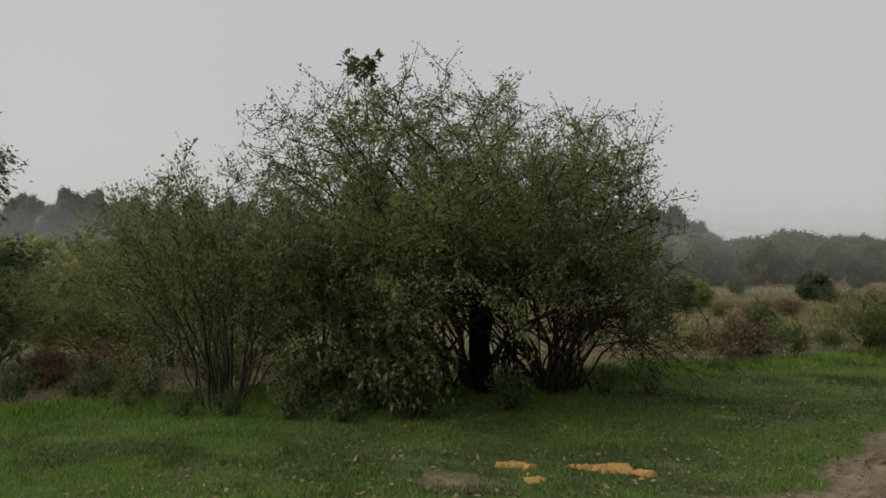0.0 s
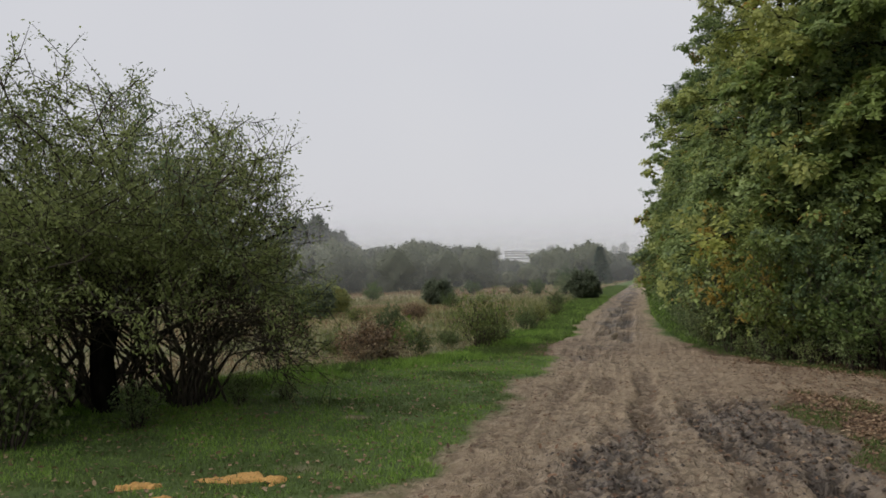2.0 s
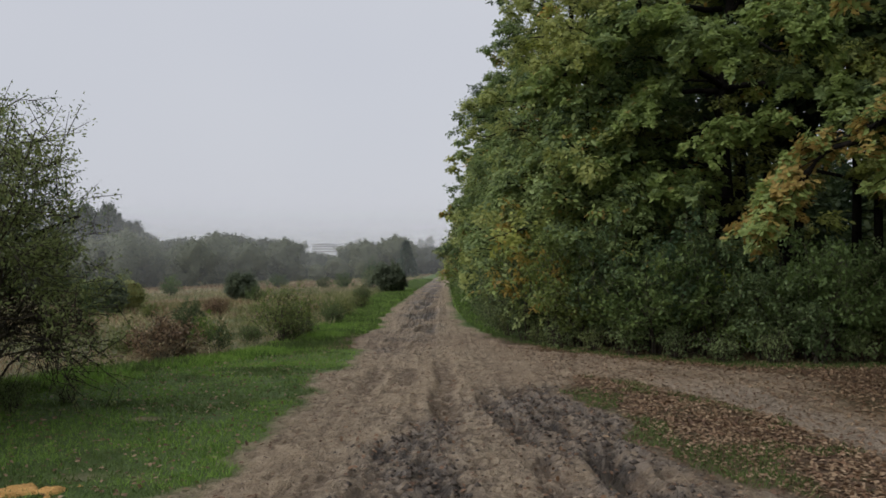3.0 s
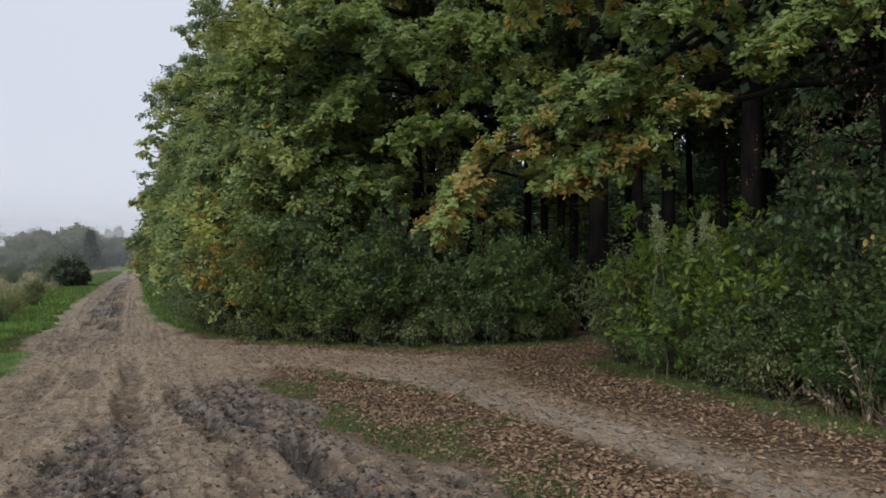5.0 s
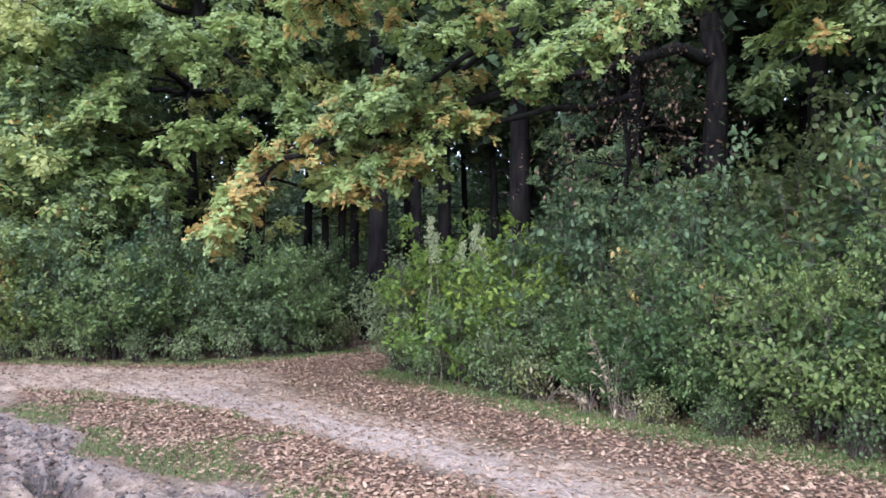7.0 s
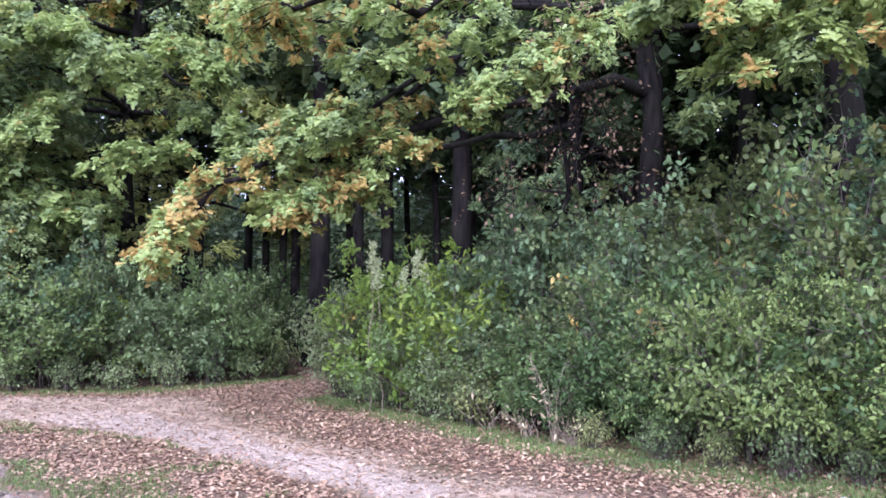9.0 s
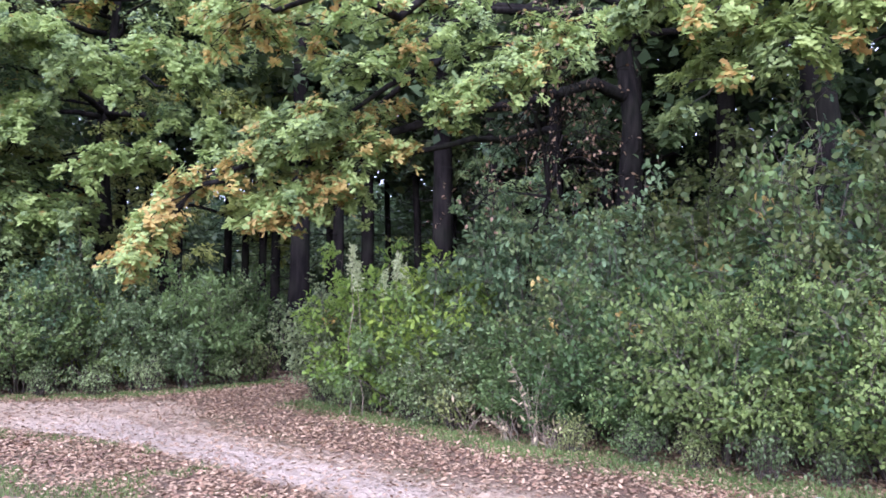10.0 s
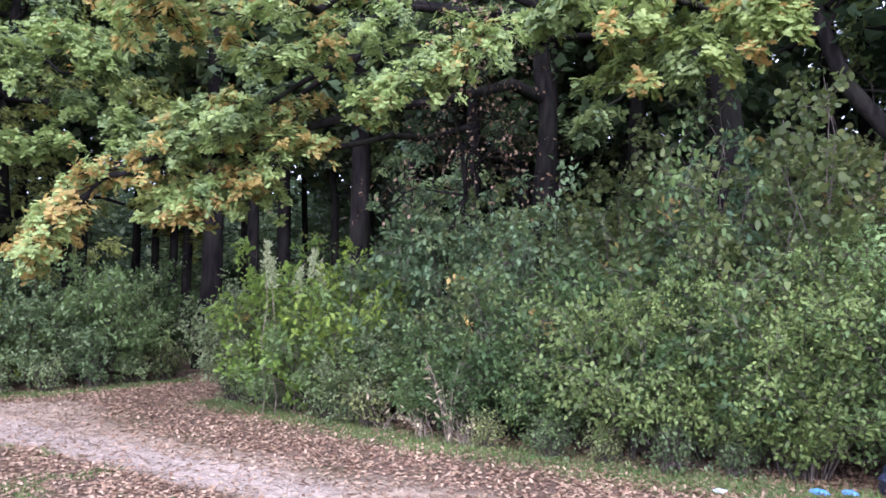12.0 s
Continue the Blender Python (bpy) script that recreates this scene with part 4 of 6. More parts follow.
# bank beside the side track: low in front, tall behind
BANK = [
    ("privet", 6.9, 9.9, 0.75), ("maple", 6.95, 9.3, 1.1), ("privet", 6.8, 8.8, 0.5), ("dogwood", 7.6, 8.9, 0.9), ("maple", 6.95, 8.3, 1.1), ("bramble", 6.8, 7.75, 0.6),
    ("elder", 8.3, 8.2, 1.1), ("privet", 6.95, 7.2, 0.8), ("elder", 7.9, 7.2, 1.12), ("bramble", 7.0, 6.2, 0.85), ("hazel", 8.6, 6.4, 1.13), ("dogwood", 7.5, 6.5, 0.95),
    ("bramble", 6.95, 5.5, 0.8), ("elder", 8.2, 5.4, 1.0), ("bramble", 7.2, 4.8, 1.05), ("dogwood", 7.5, 5.4, 1.0), ("hazel", 8.6, 4.4, 1.13), ("bramble", 7.3, 4.3, 0.9),
    ("bramble", 7.1, 3.7, 0.95), ("dogwood", 8.2, 3.4, 1.3), ("bramble", 7.5, 3.0, 1.05), ("bramble", 7.3, 2.2, 0.8), ("hazel", 8.5, 2.2, 1.13), ("dogwood", 7.9, 2.6, 1.0),
    ("bramble", 7.7, 1.2, 1.0), ("hazel", 8.7, 0.9, 1.13), ("dogwood", 7.9, 0.2, 1.0), ("elder", 9.6, 7.4, 1.15), ("hazel", 9.8, 5.2, 1.13), ("dogwood", 9.0, 9.4, 1.0), ("elder", 9.3, 10.6, 0.85),
    ("sapling", 7.75, 7.0, 1.0), ("sapling", 7.95, 5.9, 1.03), ("sapling", 8.3, 3.3, 0.95), ("maple", 7.0, 7.6, 1.0), ("spindle", 7.45, 2.3, 1.0), ("spindle", 7.65, 1.2, 1.05), ("spindle", 7.15, 4.7, 0.68), ("spindle", 7.5, 3.4, 0.8), ("privet", 8.1, 10.7, 0.85), ("nettle", 6.75, 9.3, 0.7), ("nettle", 6.6, 7.6, 0.6), ("nettle", 6.55, 6.8, 0.65), ("nettle", 6.55, 4.3, 0.5), ("nettle", 6.8, 3.2, 0.6), ("nettle", 6.7, 8.5, 0.6),
    # far side of the gap, then along the road
    ("bramble", 8.0, 14.6, 1.15), ("elder", 7.2, 13.7, 0.75), ("bramble", 6.4, 13.4, 1.2), ("elder", 7.1, 14.8, 0.88), ("elder", 5.5, 13.3, 0.85), ("elder", 4.7, 13.7, 0.9), ("elder", 5.6, 14.6, 0.95),
    ("elder", 4.3, 14.8, 0.8), ("bramble", 3.8, 13.9, 1.25), ("elder", 3.2, 14.5, 0.8), ("bramble", 2.7, 15.2, 1.3), ("dogwood", 3.4, 16.0, 1.1), ("elder", 2.4, 16.2, 0.8), ("privet", 1.95, 17.4, 1.1),
    ("dogwood", 2.6, 18.2, 1.1), ("privet", 1.8, 19.0, 1.0), ("elder", 1.9, 20.6, 0.9), ("elder", 2.5, 20.8, 1.0), ("privet", 1.7, 22.4, 1.1), ("dogwood", 2.0, 24.2, 1.1), ("bramble", 1.6, 26.0, 1.2),
    ("privet", 1.7, 28.2, 1.2), ("dogwood", 1.8, 30.6, 1.2), ("bramble", 1.7, 33.5, 1.4), ("dogwood", 1.8, 37.0, 1.3), ("bramble", 1.9, 41.0, 1.5), ("dogwood", 2.0, 46.0, 1.4), ("bramble", 2.2, 52.0, 1.6), ("dogwood", 2.3, 60.0, 1.6),
]
for kind, x, y, s in BANK:
    plant(kind, x, y, s, rand.uniform(0, 360))

for x, y, s in ((7.4, 12.9, 0.7), (6.7, 12.75, 0.6), (6.0, 12.6, 0.7), (5.3, 12.65, 0.6), (4.6, 12.9, 0.7), (3.9, 13.25, 0.6), (3.3, 13.75, 0.7), (2.75, 14.3, 0.6), (2.3, 14.95, 0.7), (1.95, 15.6, 0.6), (1.7, 16.4, 0.7), (1.5, 17.3, 0.7),
                (1.4, 18.3, 0.6), (1.35, 19.4, 0.7), (1.3, 20.6, 0.7), (1.3, 22, 0.7), (1.25, 23.6, 0.8), (7.9, 13.5, 0.7), (6.45, 5.0, 0.45), (6.6, 7.2, 0.5), (6.75, 9.8, 0.6), (7.0, 2.7, 0.5), (6.7, 3.8, 0.45)):
    plant("nettle" if rand.random() < 0.7 else "balsam", x, y, s, rand.uniform(0, 360))
for kind, x, y, s in (("elder", 6.6, 14.0, 0.75), ("maple", 5.0, 14.2, 0.9), ("elder", 3.0, 15.3, 0.9), ("maple", 2.2, 17.9, 1.0), ("elder", 4.2, 14.1, 0.9)):
    plant(kind, x, y, s, rand.uniform(0, 360))

for kind, x, y, s in (("bramble", 7.8, -0.9, 1.0), ("hazel", 8.9, -1.2, 1.1), ("dogwood", 8.0, -2.2, 1.1), ("hazel", 9.0, -3.0, 1.1), ("bramble", 8.0, -3.6, 1.1), ("dogwood", 8.3, -5.0, 1.2), ("hazel", 9.2, -5.4, 1.1), ("bramble", 8.3, -6.6, 1.2)):
    plant(kind, x, y, s, rand.uniform(0, 360))

# meadow shrubs beside the road, and darker ones farther off
for kind, x, y, s in (("scrub", -3.2, 16.2, 0.26), ("scrub", -3.9, 16.4, 0.29), ("scrub", -3.1, 17.6, 0.43), ("scrub", -4.3, 17.8, 0.32), ("maple", -4.95, 16.4, 0.36), ("scrub", -3.5, 19.0, 0.40), ("scrub", -5.4, 17.0, 0.29),
                      ("dogwood", -3.3, 17.0, 0.3), ("maple", -3.5, 19.6, 0.36), ("scrub", -2.9, 21.2, 0.47), ("dogwood", -3.2, 22.6, 0.33), ("scrub", -3.0, 24.4, 0.50), ("scrub", -4.2, 22.0, 0.43), ("scrub", -2.9, 28.0, 0.50), ("scrub", -3.3, 33.0, 0.58),
                      ("privet", -6.6, 20.6, 0.5), ("scrub", -10.0, 27.0, 0.50), ("scrub", -9.0, 38.0, 0.72), ("dead_heap", -4.75, 13.6, 0.42), ("dead_heap", -4.5, 13.9, 0.3),
                      ("dead_heap", -9.5, 21.0, 0.6), ("dead_heap", -11.5, 6.0, 0.7), ("dead_heap", -12.2, 5.4, 0.7), ("dead_heap", -13.2, 5.8, 0.8), ("dead_heap", -8.0, 28.0, 0.8),
                      ("thorn", -3.0, 44.5, 0.85), ("thorn", -2.5, 45.4, 0.6),
                      ("thorn", -11.1, 43.5, 1.05), ("thorn", -13.9, 33.0, 0.85), ("bramble", -14.9, 33.5, 0.85), ("privet", -4.6, 52.0, 0.8), ("privet", -9.0, 60.0, 0.7), ("bramble", -7.0, 56, 0.7),
                      ("elder", -5.4, 62, 0.8), ("bramble", -20, 58, 0.9), ("privet", -26, 64, 1.0), ("bramble", -15, 72, 1.0), ("privet", -6.1, 15.3, 0.35), ("dogwood", -4.2, 15.0, 0.25)):
    plant(kind, x, y, s, rand.uniform(0, 360))

# ---- oaks at the wood's edge ----
OAK_LABEL = "leafy oak with spreading limbs, green turning yellow and rust"
near_a = build_oak("oak_tree", (10.65, 7.05, at_ground(10.65, 7.05)), "old oak whose long low limbs reach over the track", 51, 11.5, 3.4, 0.22, 5.6, 13,
                   [((10.66, 7.07, 4.7), (6.62, 8.29, 3.74), (4.08, 9.77, 2.43)),
                    ((10.67, 7.06, 5.7), (7.18, 7.78, 4.71), (4.82, 8.97, 3.13)),
                    ((10.67, 7.06, 5.7), (7.48, 6.44, 4.75), (6.36, 6.51, 3.79)),
                    ((10.68, 7.06, 6.16), (6.82, 7.84, 5.26), (4.83, 9.36, 4.96)),
                    ((10.68, 7.05, 6.8), (5.93, 7.43, 5.35), (4.56, 8.0, 4.62)),
                    ((9.02, 7.34, 4.01), (6.82, 7.84, 3.47), (5.99, 8.19, 2.95)),
                    ((6.62, 8.29, 3.74), (5.83, 8.47, 3.03), (5.35, 8.77, 2.69)),
                    ((10.68, 7.06, 6.06), (8.11, 5.87, 4.97), (7.12, 5.96, 4.22)),
                    ((10.68, 7.06, 6.06), (7.31, 6.86, 5.19), (5.47, 7.72, 4.28)),
                    ((7.18, 7.78, 4.71), (5.92, 8.11, 3.94), (5.28, 8.15, 3.57)),
                    ((4.82, 8.97, 3.13), (4.36, 9.25, 2.76), (3.96, 9.48, 2.2))],
                   13, 0.083, LEAF_OAK, (0.04, 0.34, 0.46, 0.16), 5)
near_b = build_oak("oak_tree", (10.2, 3.75, at_ground(10.2, 3.75)), "stout oak with a leaning knobbly trunk", 52, 10.5, 3.2, 0.30, 5.4, 12,
                   [((10.0, 3.8, 4.6), (9.0, 4.2, 4.6), (7.9, 4.25, 3.75)), ((9.9, 3.8, 4.8), (8.9, 3.6, 4.7), (8.0, 3.45, 4.0)), ((9.8, 3.9, 5.4), (8.6, 4.5, 5.1), (7.5, 4.9, 4.7)),
                    ((9.9, 3.7, 5.6), (8.8, 3.2, 5.0), (8.0, 2.6, 4.3)), ((9.8, 3.8, 5.0), (8.6, 4.0, 5.0), (7.6, 4.0, 4.5))],
                   13, 0.11, LEAF_OAK, (0.03, 0.40, 0.48, 0.09), 5, lean=(-0.9, 0.35), n_side=14, side_len=0.7)
edge_a = build_oak("oak_tree", (4.3, 17.6, at_ground(4.3, 17.6)), OAK_LABEL, 53, 12.0, 3.3, 0.21, 1.0, 34, (), 20, 0.115, LEAF_BROAD, (0.17, 0.62, 0.14, 0.07), 6)
edge_b = build_oak("oak_tree", (6.05, 16.75, at_ground(6.05, 16.75)), OAK_LABEL, 54, 11.0, 3.5, 0.18, 5.0, 20,
                   [((5.98, 16.81, 6.59), (5.8, 13.88, 6.09), (5.83, 12.51, 5.29)),
                    ((6.0, 16.79, 5.38), (6.05, 13.65, 4.74), (6.41, 12.39, 4.19)),
                    ((5.99, 16.8, 5.98), (4.44, 15.1, 5.16), (3.63, 14.75, 4.37)),
                    ((5.97, 16.82, 7.08), (4.26, 15.26, 6.51), (3.33, 14.75, 5.87)),
                    ((6.01, 16.78, 4.78), (5.52, 14.12, 4.12), (4.79, 13.44, 3.75)),
                    ((6.03, 16.77, 3.82), (4.45, 15.64, 3.35), (4.55, 14.33, 2.75)),
                    ((5.96, 16.83, 7.57), (6.02, 13.68, 7.14), (6.67, 11.75, 6.36)),
                    ((6.0, 16.79, 5.38), (4.66, 14.9, 5.57), (4.84, 13.13, 5.04)),
                    ((6.01, 16.78, 4.65), (3.86, 15.62, 3.81), (2.94, 15.38, 3.4)),
                    ((5.99, 16.8, 6.1), (3.13, 16.28, 5.68), (2.22, 15.76, 5.09)),
                    ((5.98, 16.81, 6.35), (3.96, 15.54, 6.3), (4.41, 13.25, 5.55))],
                   15, 0.105, LEAF_OAK, (0.06, 0.46, 0.45, 0.03), 5, n_side=26, side_len=1.15)
edge_c = build_oak("maple_tree", (3.7, 22.4, at_ground(3.7, 22.4)), "dense green field maple at the wood's edge", 55, 11.0, 3.1, 0.18, 0.7, 34, (), 20, 0.11, LEAF_BROAD, (0.24, 0.66, 0.08, 0.02), 6)
edge_far = build_oak("oak_tree", (3.9, 38.5, at_ground(3.9, 38.5)), OAK_LABEL, 56, 11.5, 3.2, 0.2, 0.8, 30, (), 9, 0.2, LEAF_CLUMP, (0.34, 0.44, 0.16, 0.06), 5)
young = build_oak("oak_sapling", (3.0, 16.2, at_ground(3.0, 16.2)), "leafy young oak at the wood's edge", 57, 5.0, 1.5, 0.05, 0.3, 22, (), 10, 0.12, LEAF_BROAD, (0.18, 0.62, 0.13, 0.07), 4,
                  group="young oaks along the wood's edge")
for src, x, y, s, turn in ((edge_a, 3.6, 27.5, 0.98, 140), (edge_c, 3.5, 32.5, 1.0, 80), (edge_far, 3.6, 45.0, 1.0, 10), (edge_far, 3.9, 52.0, 0.95, 250), (edge_far, 3.9, 61.0, 1.0, 300),
                           (edge_far, 4.3, 71.0, 0.95, 30), (edge_far, 4.6, 84.0, 1.0, 170), (edge_b, 8.6, 19.6, 1.05, 75), (edge_a, 8.2, 24.5, 1.1, 300), (edge_c, 13.8, 9.6, 1.05, 30), (edge_b, 13.6, 1.6, 1.0, 110),
                           (young, 2.4, 18.6, 1.0, 100), (young, 2.3, 21.0, 0.95, 310), (young, 2.2, 24.6, 1.05, 240), (young, 3.5, 18.9, 1.3, 160),
                           (young, 3.9, 16.6, 1.2, 40), (young, 2.0, 28.4, 1.1, 20), (young, 2.1, 34.0, 1.2, 130), (young, 2.3, 41.0, 1.2, 200), (young, 2.6, 49.0, 1.3, 77), (young, 3.6, 14.9, 0.62, 15), (young, 2.5, 16.0, 0.7, 260), (young, 1.9, 18.3, 0.75, 330), (edge_b, 10.6, -2.4, 1.0, 15), (edge_c, 10.9, -7.5, 1.0, 99)):
    ob = copy_thing(src, pose(x, y, at_ground(x, y), 0, 0, turn))
    ob.matrix_basis = pose(x, y, at_ground(x, y), 0, 0, turn) @ Matrix.Diagonal((s, s, s, 1))


def build_gold_sprays():
    """Golden maple shoots among the oaks."""
    for k, (x, y, h, w) in enumerate(((1.72, 16.2, 2.3, 0.32), (2.15, 15.2, 1.9, 0.3), (1.5, 17.4, 2.9, 0.32))):
        build_shrub("maple_sapling", (x, y, at_ground(x, y)), "slender maple sapling with golden autumn leaves", 71 + k, h, w, OAK_GOLD, LEAF_BROAD, 0.10, 5, 5, 3, 5, "golden maple saplings", 0.6, 0.4, category="tree")


build_gold_sprays()


def build_dead_limb():
    rng = np.random.default_rng(81)
    at = (7.9, 7.0, at_ground(7.9, 7.0))
    ob = thing("withered_tree", at, "leaning young tree with withered brown leaves and bare twisted twigs", "tree")
    main = bend(rng, (0, 0, -0.1), (0.1, -0.55, 4.5), 0.8, 9, 0.02)
    own = [(main, taper(9, 0.06, 0.02))]
    for k in range(9):
        p = main[5 + k % 4]
        own.append((bend(rng, p, p + np.array([rng.uniform(-0.9, 0.6), rng.uniform(-1.0, 0.8), rng.uniform(-0.5, 0.7)]), 0.25, 6, 0.07), taper(6, 0.025, 0.008)))
    subs, P, Q = ramify(rng, own[1:], 11, 0.8, 0.2, 4, 0.35, 0.0, 0.9, 0.05)
    framework(ob, own, subs, P, Q, BARK_OAK, 0.006)
    w, al, up, who = leaf_spots(rng, P, Q, 2, 0.5, 0.03, 1.0, 0.4)
    part("withered_foliage", leaves("withered_foliage", LEAF_BROAD, w, al, up, 0.06 * rng.uniform(0.6, 1.2, len(w)), [DEAD]), ob, "curled brown leaves")["kind"] = "stuff"


build_dead_limb()


# understorey between the oaks
for kind, x, y, s in (("hazel", 12.6, 4.9, 1.5), ("dogwood", 12.9, 3.1, 1.9), ("hazel", 13.5, 6.3, 1.5), ("dogwood", 12.8, 0.9, 1.9), ("hazel", 13.6, 2.0, 1.6), ("dogwood", 12.3, 8.9, 1.6), ("dogwood", 13.2, 7.7, 1.7),
                      ("bramble", 12.2, 10.3, 1.5), ("hazel", 14.6, 9.0, 1.3), ("bramble", 13.4, 12.0, 1.4), ("bramble", 14.4, 14.2, 1.5), ("bramble", 12.8, 16.9, 1.4), ("bramble", 11.2, 19.2, 1.4), ("dogwood", 15.5, 11.0, 1.4)):
    plant(kind, x, y, s, rand.uniform(0, 360))


# ---- the wood behind ----
def build_wood():
    rng = np.random.default_rng(91)

    def inner(seed, tall, r, base, spread, n, leaf, label, name):
        q = np.random.default_rng(seed)
        ob = thing(name, (0, 0, -60), label, "tree", "trees inside the wood")
        z = np.linspace(0, 1, 8)
        pts = np.stack([q.normal(0, 0.07, 8).cumsum() * 0.6, q.normal(0, 0.07, 8).cumsum() * 0.6, tall * z - 0.1], -1)
        rad = r * (1 - 0.75 * z)
        rad[0] *= 1.3
        lines = [(pts, rad)]
        stubs = []
        for k in range(22):
            h = q.uniform(1.6, tall * 0.6)
            a = q.uniform(0, 6.28)
            p = np.array([np.interp(h, pts[:, 2], pts[:, i]) for i in range(3)])
            stubs.append((bend(q, p, p + np.array([math.cos(a), math.sin(a), q.uniform(-0.35, 0.3)]) * q.uniform(0.6, 1.8), 0.1, 5, 0.05), taper(5, 0.016, 0.004)))
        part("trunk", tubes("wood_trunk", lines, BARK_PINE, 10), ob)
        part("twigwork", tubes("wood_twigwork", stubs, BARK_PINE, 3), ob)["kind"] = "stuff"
        c = q.normal(0, 1, (n, 3))
        c = unit(c) * q.random((n, 1)) ** 0.4
        w = np.stack([c[:, 0] * spread, c[:, 1] * spread, base + (tall - base) * (0.5 + 0.55 * c[:, 2])], -1)
        # gather the leaves into tufts
        tuft = w[q.integers(0, max(1, n // 22), n)] + q.normal(0, 0.22, (n, 3))
        al = unit(q.normal(0, 1, (n, 3)))
        up = unit(np.array([0, 0, 1.0]) + q.normal(0, 0.6, (n, 3)))
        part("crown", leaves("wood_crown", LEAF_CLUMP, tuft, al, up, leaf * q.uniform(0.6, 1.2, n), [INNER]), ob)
        return ob

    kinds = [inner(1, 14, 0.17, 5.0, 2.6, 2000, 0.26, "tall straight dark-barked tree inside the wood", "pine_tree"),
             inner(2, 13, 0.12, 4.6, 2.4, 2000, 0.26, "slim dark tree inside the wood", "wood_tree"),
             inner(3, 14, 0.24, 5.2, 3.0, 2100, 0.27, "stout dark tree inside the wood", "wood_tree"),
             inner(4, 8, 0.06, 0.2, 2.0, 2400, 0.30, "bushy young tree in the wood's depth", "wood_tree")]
    spots = [(9.4, 14.75, 2), (7.3, 19.26, 0), (8.75, 19.3, 1), (9.72, 18.42, 1), (10.04, 18.13, 1), (9.85, 16.96, 1), (10.11, 16.73, 1), (10.6, 14.95, 0), (11.8, 15.2, 0), (11.67, 12.65, 2), (12.85, 12.25, 0), (12.1, 18.9, 1), (13.0, 10.9, 2), (11.9, 9.6, 0),
             (14.0, 13.0, 0), (12.4, 8.0, 0), (13.0, 5.2, 1), (12.3, 2.3, 0), (14.3, 7.2, 2), (15.0, 4.0, 0), (12.0, 0.2, 2), (6.9, 19.5, 1), (6.1, 21.8, 0), (11.4, 17.6, 1), (12.0, 17.2, 1), (12.6, 16.2, 1), (13.2, 15.0, 1), (13.6, 14.3, 0),
             (14.6, 12.2, 1), (12.2, 11.4, 1), (13.9, 10.6, 1), (15.0, 15.6, 1), (14.2, 17.4, 1), (13.0, 18.2, 1), (8.7, 20.9, 1), (9.8, 21.5, 1), (17, 12, 3), (19, 10, 3), (21, 14, 3), (18, 15, 3), (16.8, 9.5, 3), (20, 7.5, 3), (22, 4, 3), (19, 2, 3), (17.5, 5.5, 3), (23, 10.5, 3), (20, 18, 3), (24, 17, 3), (17, 18.5, 3), (14.5, 5.8, 0), (15.5, 8.2, 2), (15.2, 2.2, 2), (14.0, -0.5, 0), (16.5, 0.2, 2), (16.8, 3.8, 0), (18.2, 6.8, 2), (17.2, 10.6, 0), (18.5, -1.5, 2), (20.5, 1.0, 2), (21, 5.5, 2),
             (22.5, 8, 2), (20.3, 11.8, 2), (15.8, -2.5, 0), (13.2, -2.5, 2), (15.9, 12.4, 2), (16.4, 14.2, 2), (25, 3, 3), (25, 7, 3), (26, -2, 3), (22, -3, 3)]
    taken = list(spots)
    tries = 0
    while len(taken) < 110 and tries < 6000:
        tries += 1
        x, y = rng.uniform(6.5, 42), rng.uniform(-14, 62)
        if x < wood_edge(np.array(y)) + 5.0 or math.hypot(x, y) < 13.5 or (y < 12 and x < 12.5):
            continue
        if min((x - a) ** 2 + (y - b) ** 2 for a, b, _ in taken) < 4.0:
            continue
        deep = math.hypot(x - 5, y - 8)
        taken.append((x, y, 3 if deep > 24 and rng.random() < 0.75 else int(rng.integers(0, 3))))
    for k in range(26):
        taken.append((33 + rng.uniform(-2, 2), -16 + 2.7 * k, 3))
        taken.append((29 + rng.uniform(-2, 2), -15 + 2.7 * k, 3))
    for k in range(12):
        taken.append((8 + 2.3 * k, 52 + rng.uniform(-2, 2), 3))
        taken.append((9 + 2.3 * k, 40 + rng.uniform(-2, 2), 3))
    first = set()
    for x, y, k in taken:
        m = pose(x, y, at_ground(x, y) - 0.05, 0, 0, rng.uniform(0, 360))
        s = rng.uniform(0.9, 1.12)
        ob = kinds[k] if k not in first else copy_thing(kinds[k], m)
        first.add(k)
        ob.matrix_basis = m @ Matrix.Diagonal((s, s, s, 1))


build_wood()


# a leaning bare trunk beside the stout oak
def build_leaning_trunk():
    rng = np.random.default_rng(17)
    at = (12.3, 1.6, at_ground(12.3, 1.6))
    ob = thing("leaning_tree", at, "dark leaning tree trunk in the wood", "tree")
    main = bend(rng, (0, 0, -0.1), (-1.5, 1.9, 6.5), 1.6, 9, 0.01)
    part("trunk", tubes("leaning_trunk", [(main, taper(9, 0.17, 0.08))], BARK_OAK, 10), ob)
    own = [(bend(rng, main[6], main[6] + np.array([rng.uniform(-1, 1), rng.uniform(-1, 1), rng.uniform(0.5, 2)]), 0.3), taper(6, 0.05, 0.015)) for k in range(4)]
    subs, P, Q = ramify(rng, own, 7, 0.8, 0.2, 4, 0.4)
    framework(ob, own, subs, P, Q, BARK_OAK, 0.006)
    w, al, up, who = leaf_spots(rng, P, Q, 12, 0.1, 0.05)
    part("crown", leaves("leaning_crown", LEAF_BROAD, w, al, up, 0.11 * rng.uniform(0.6, 1.2, len(w)), [OAK_GREEN]), ob)


build_leaning_trunk()


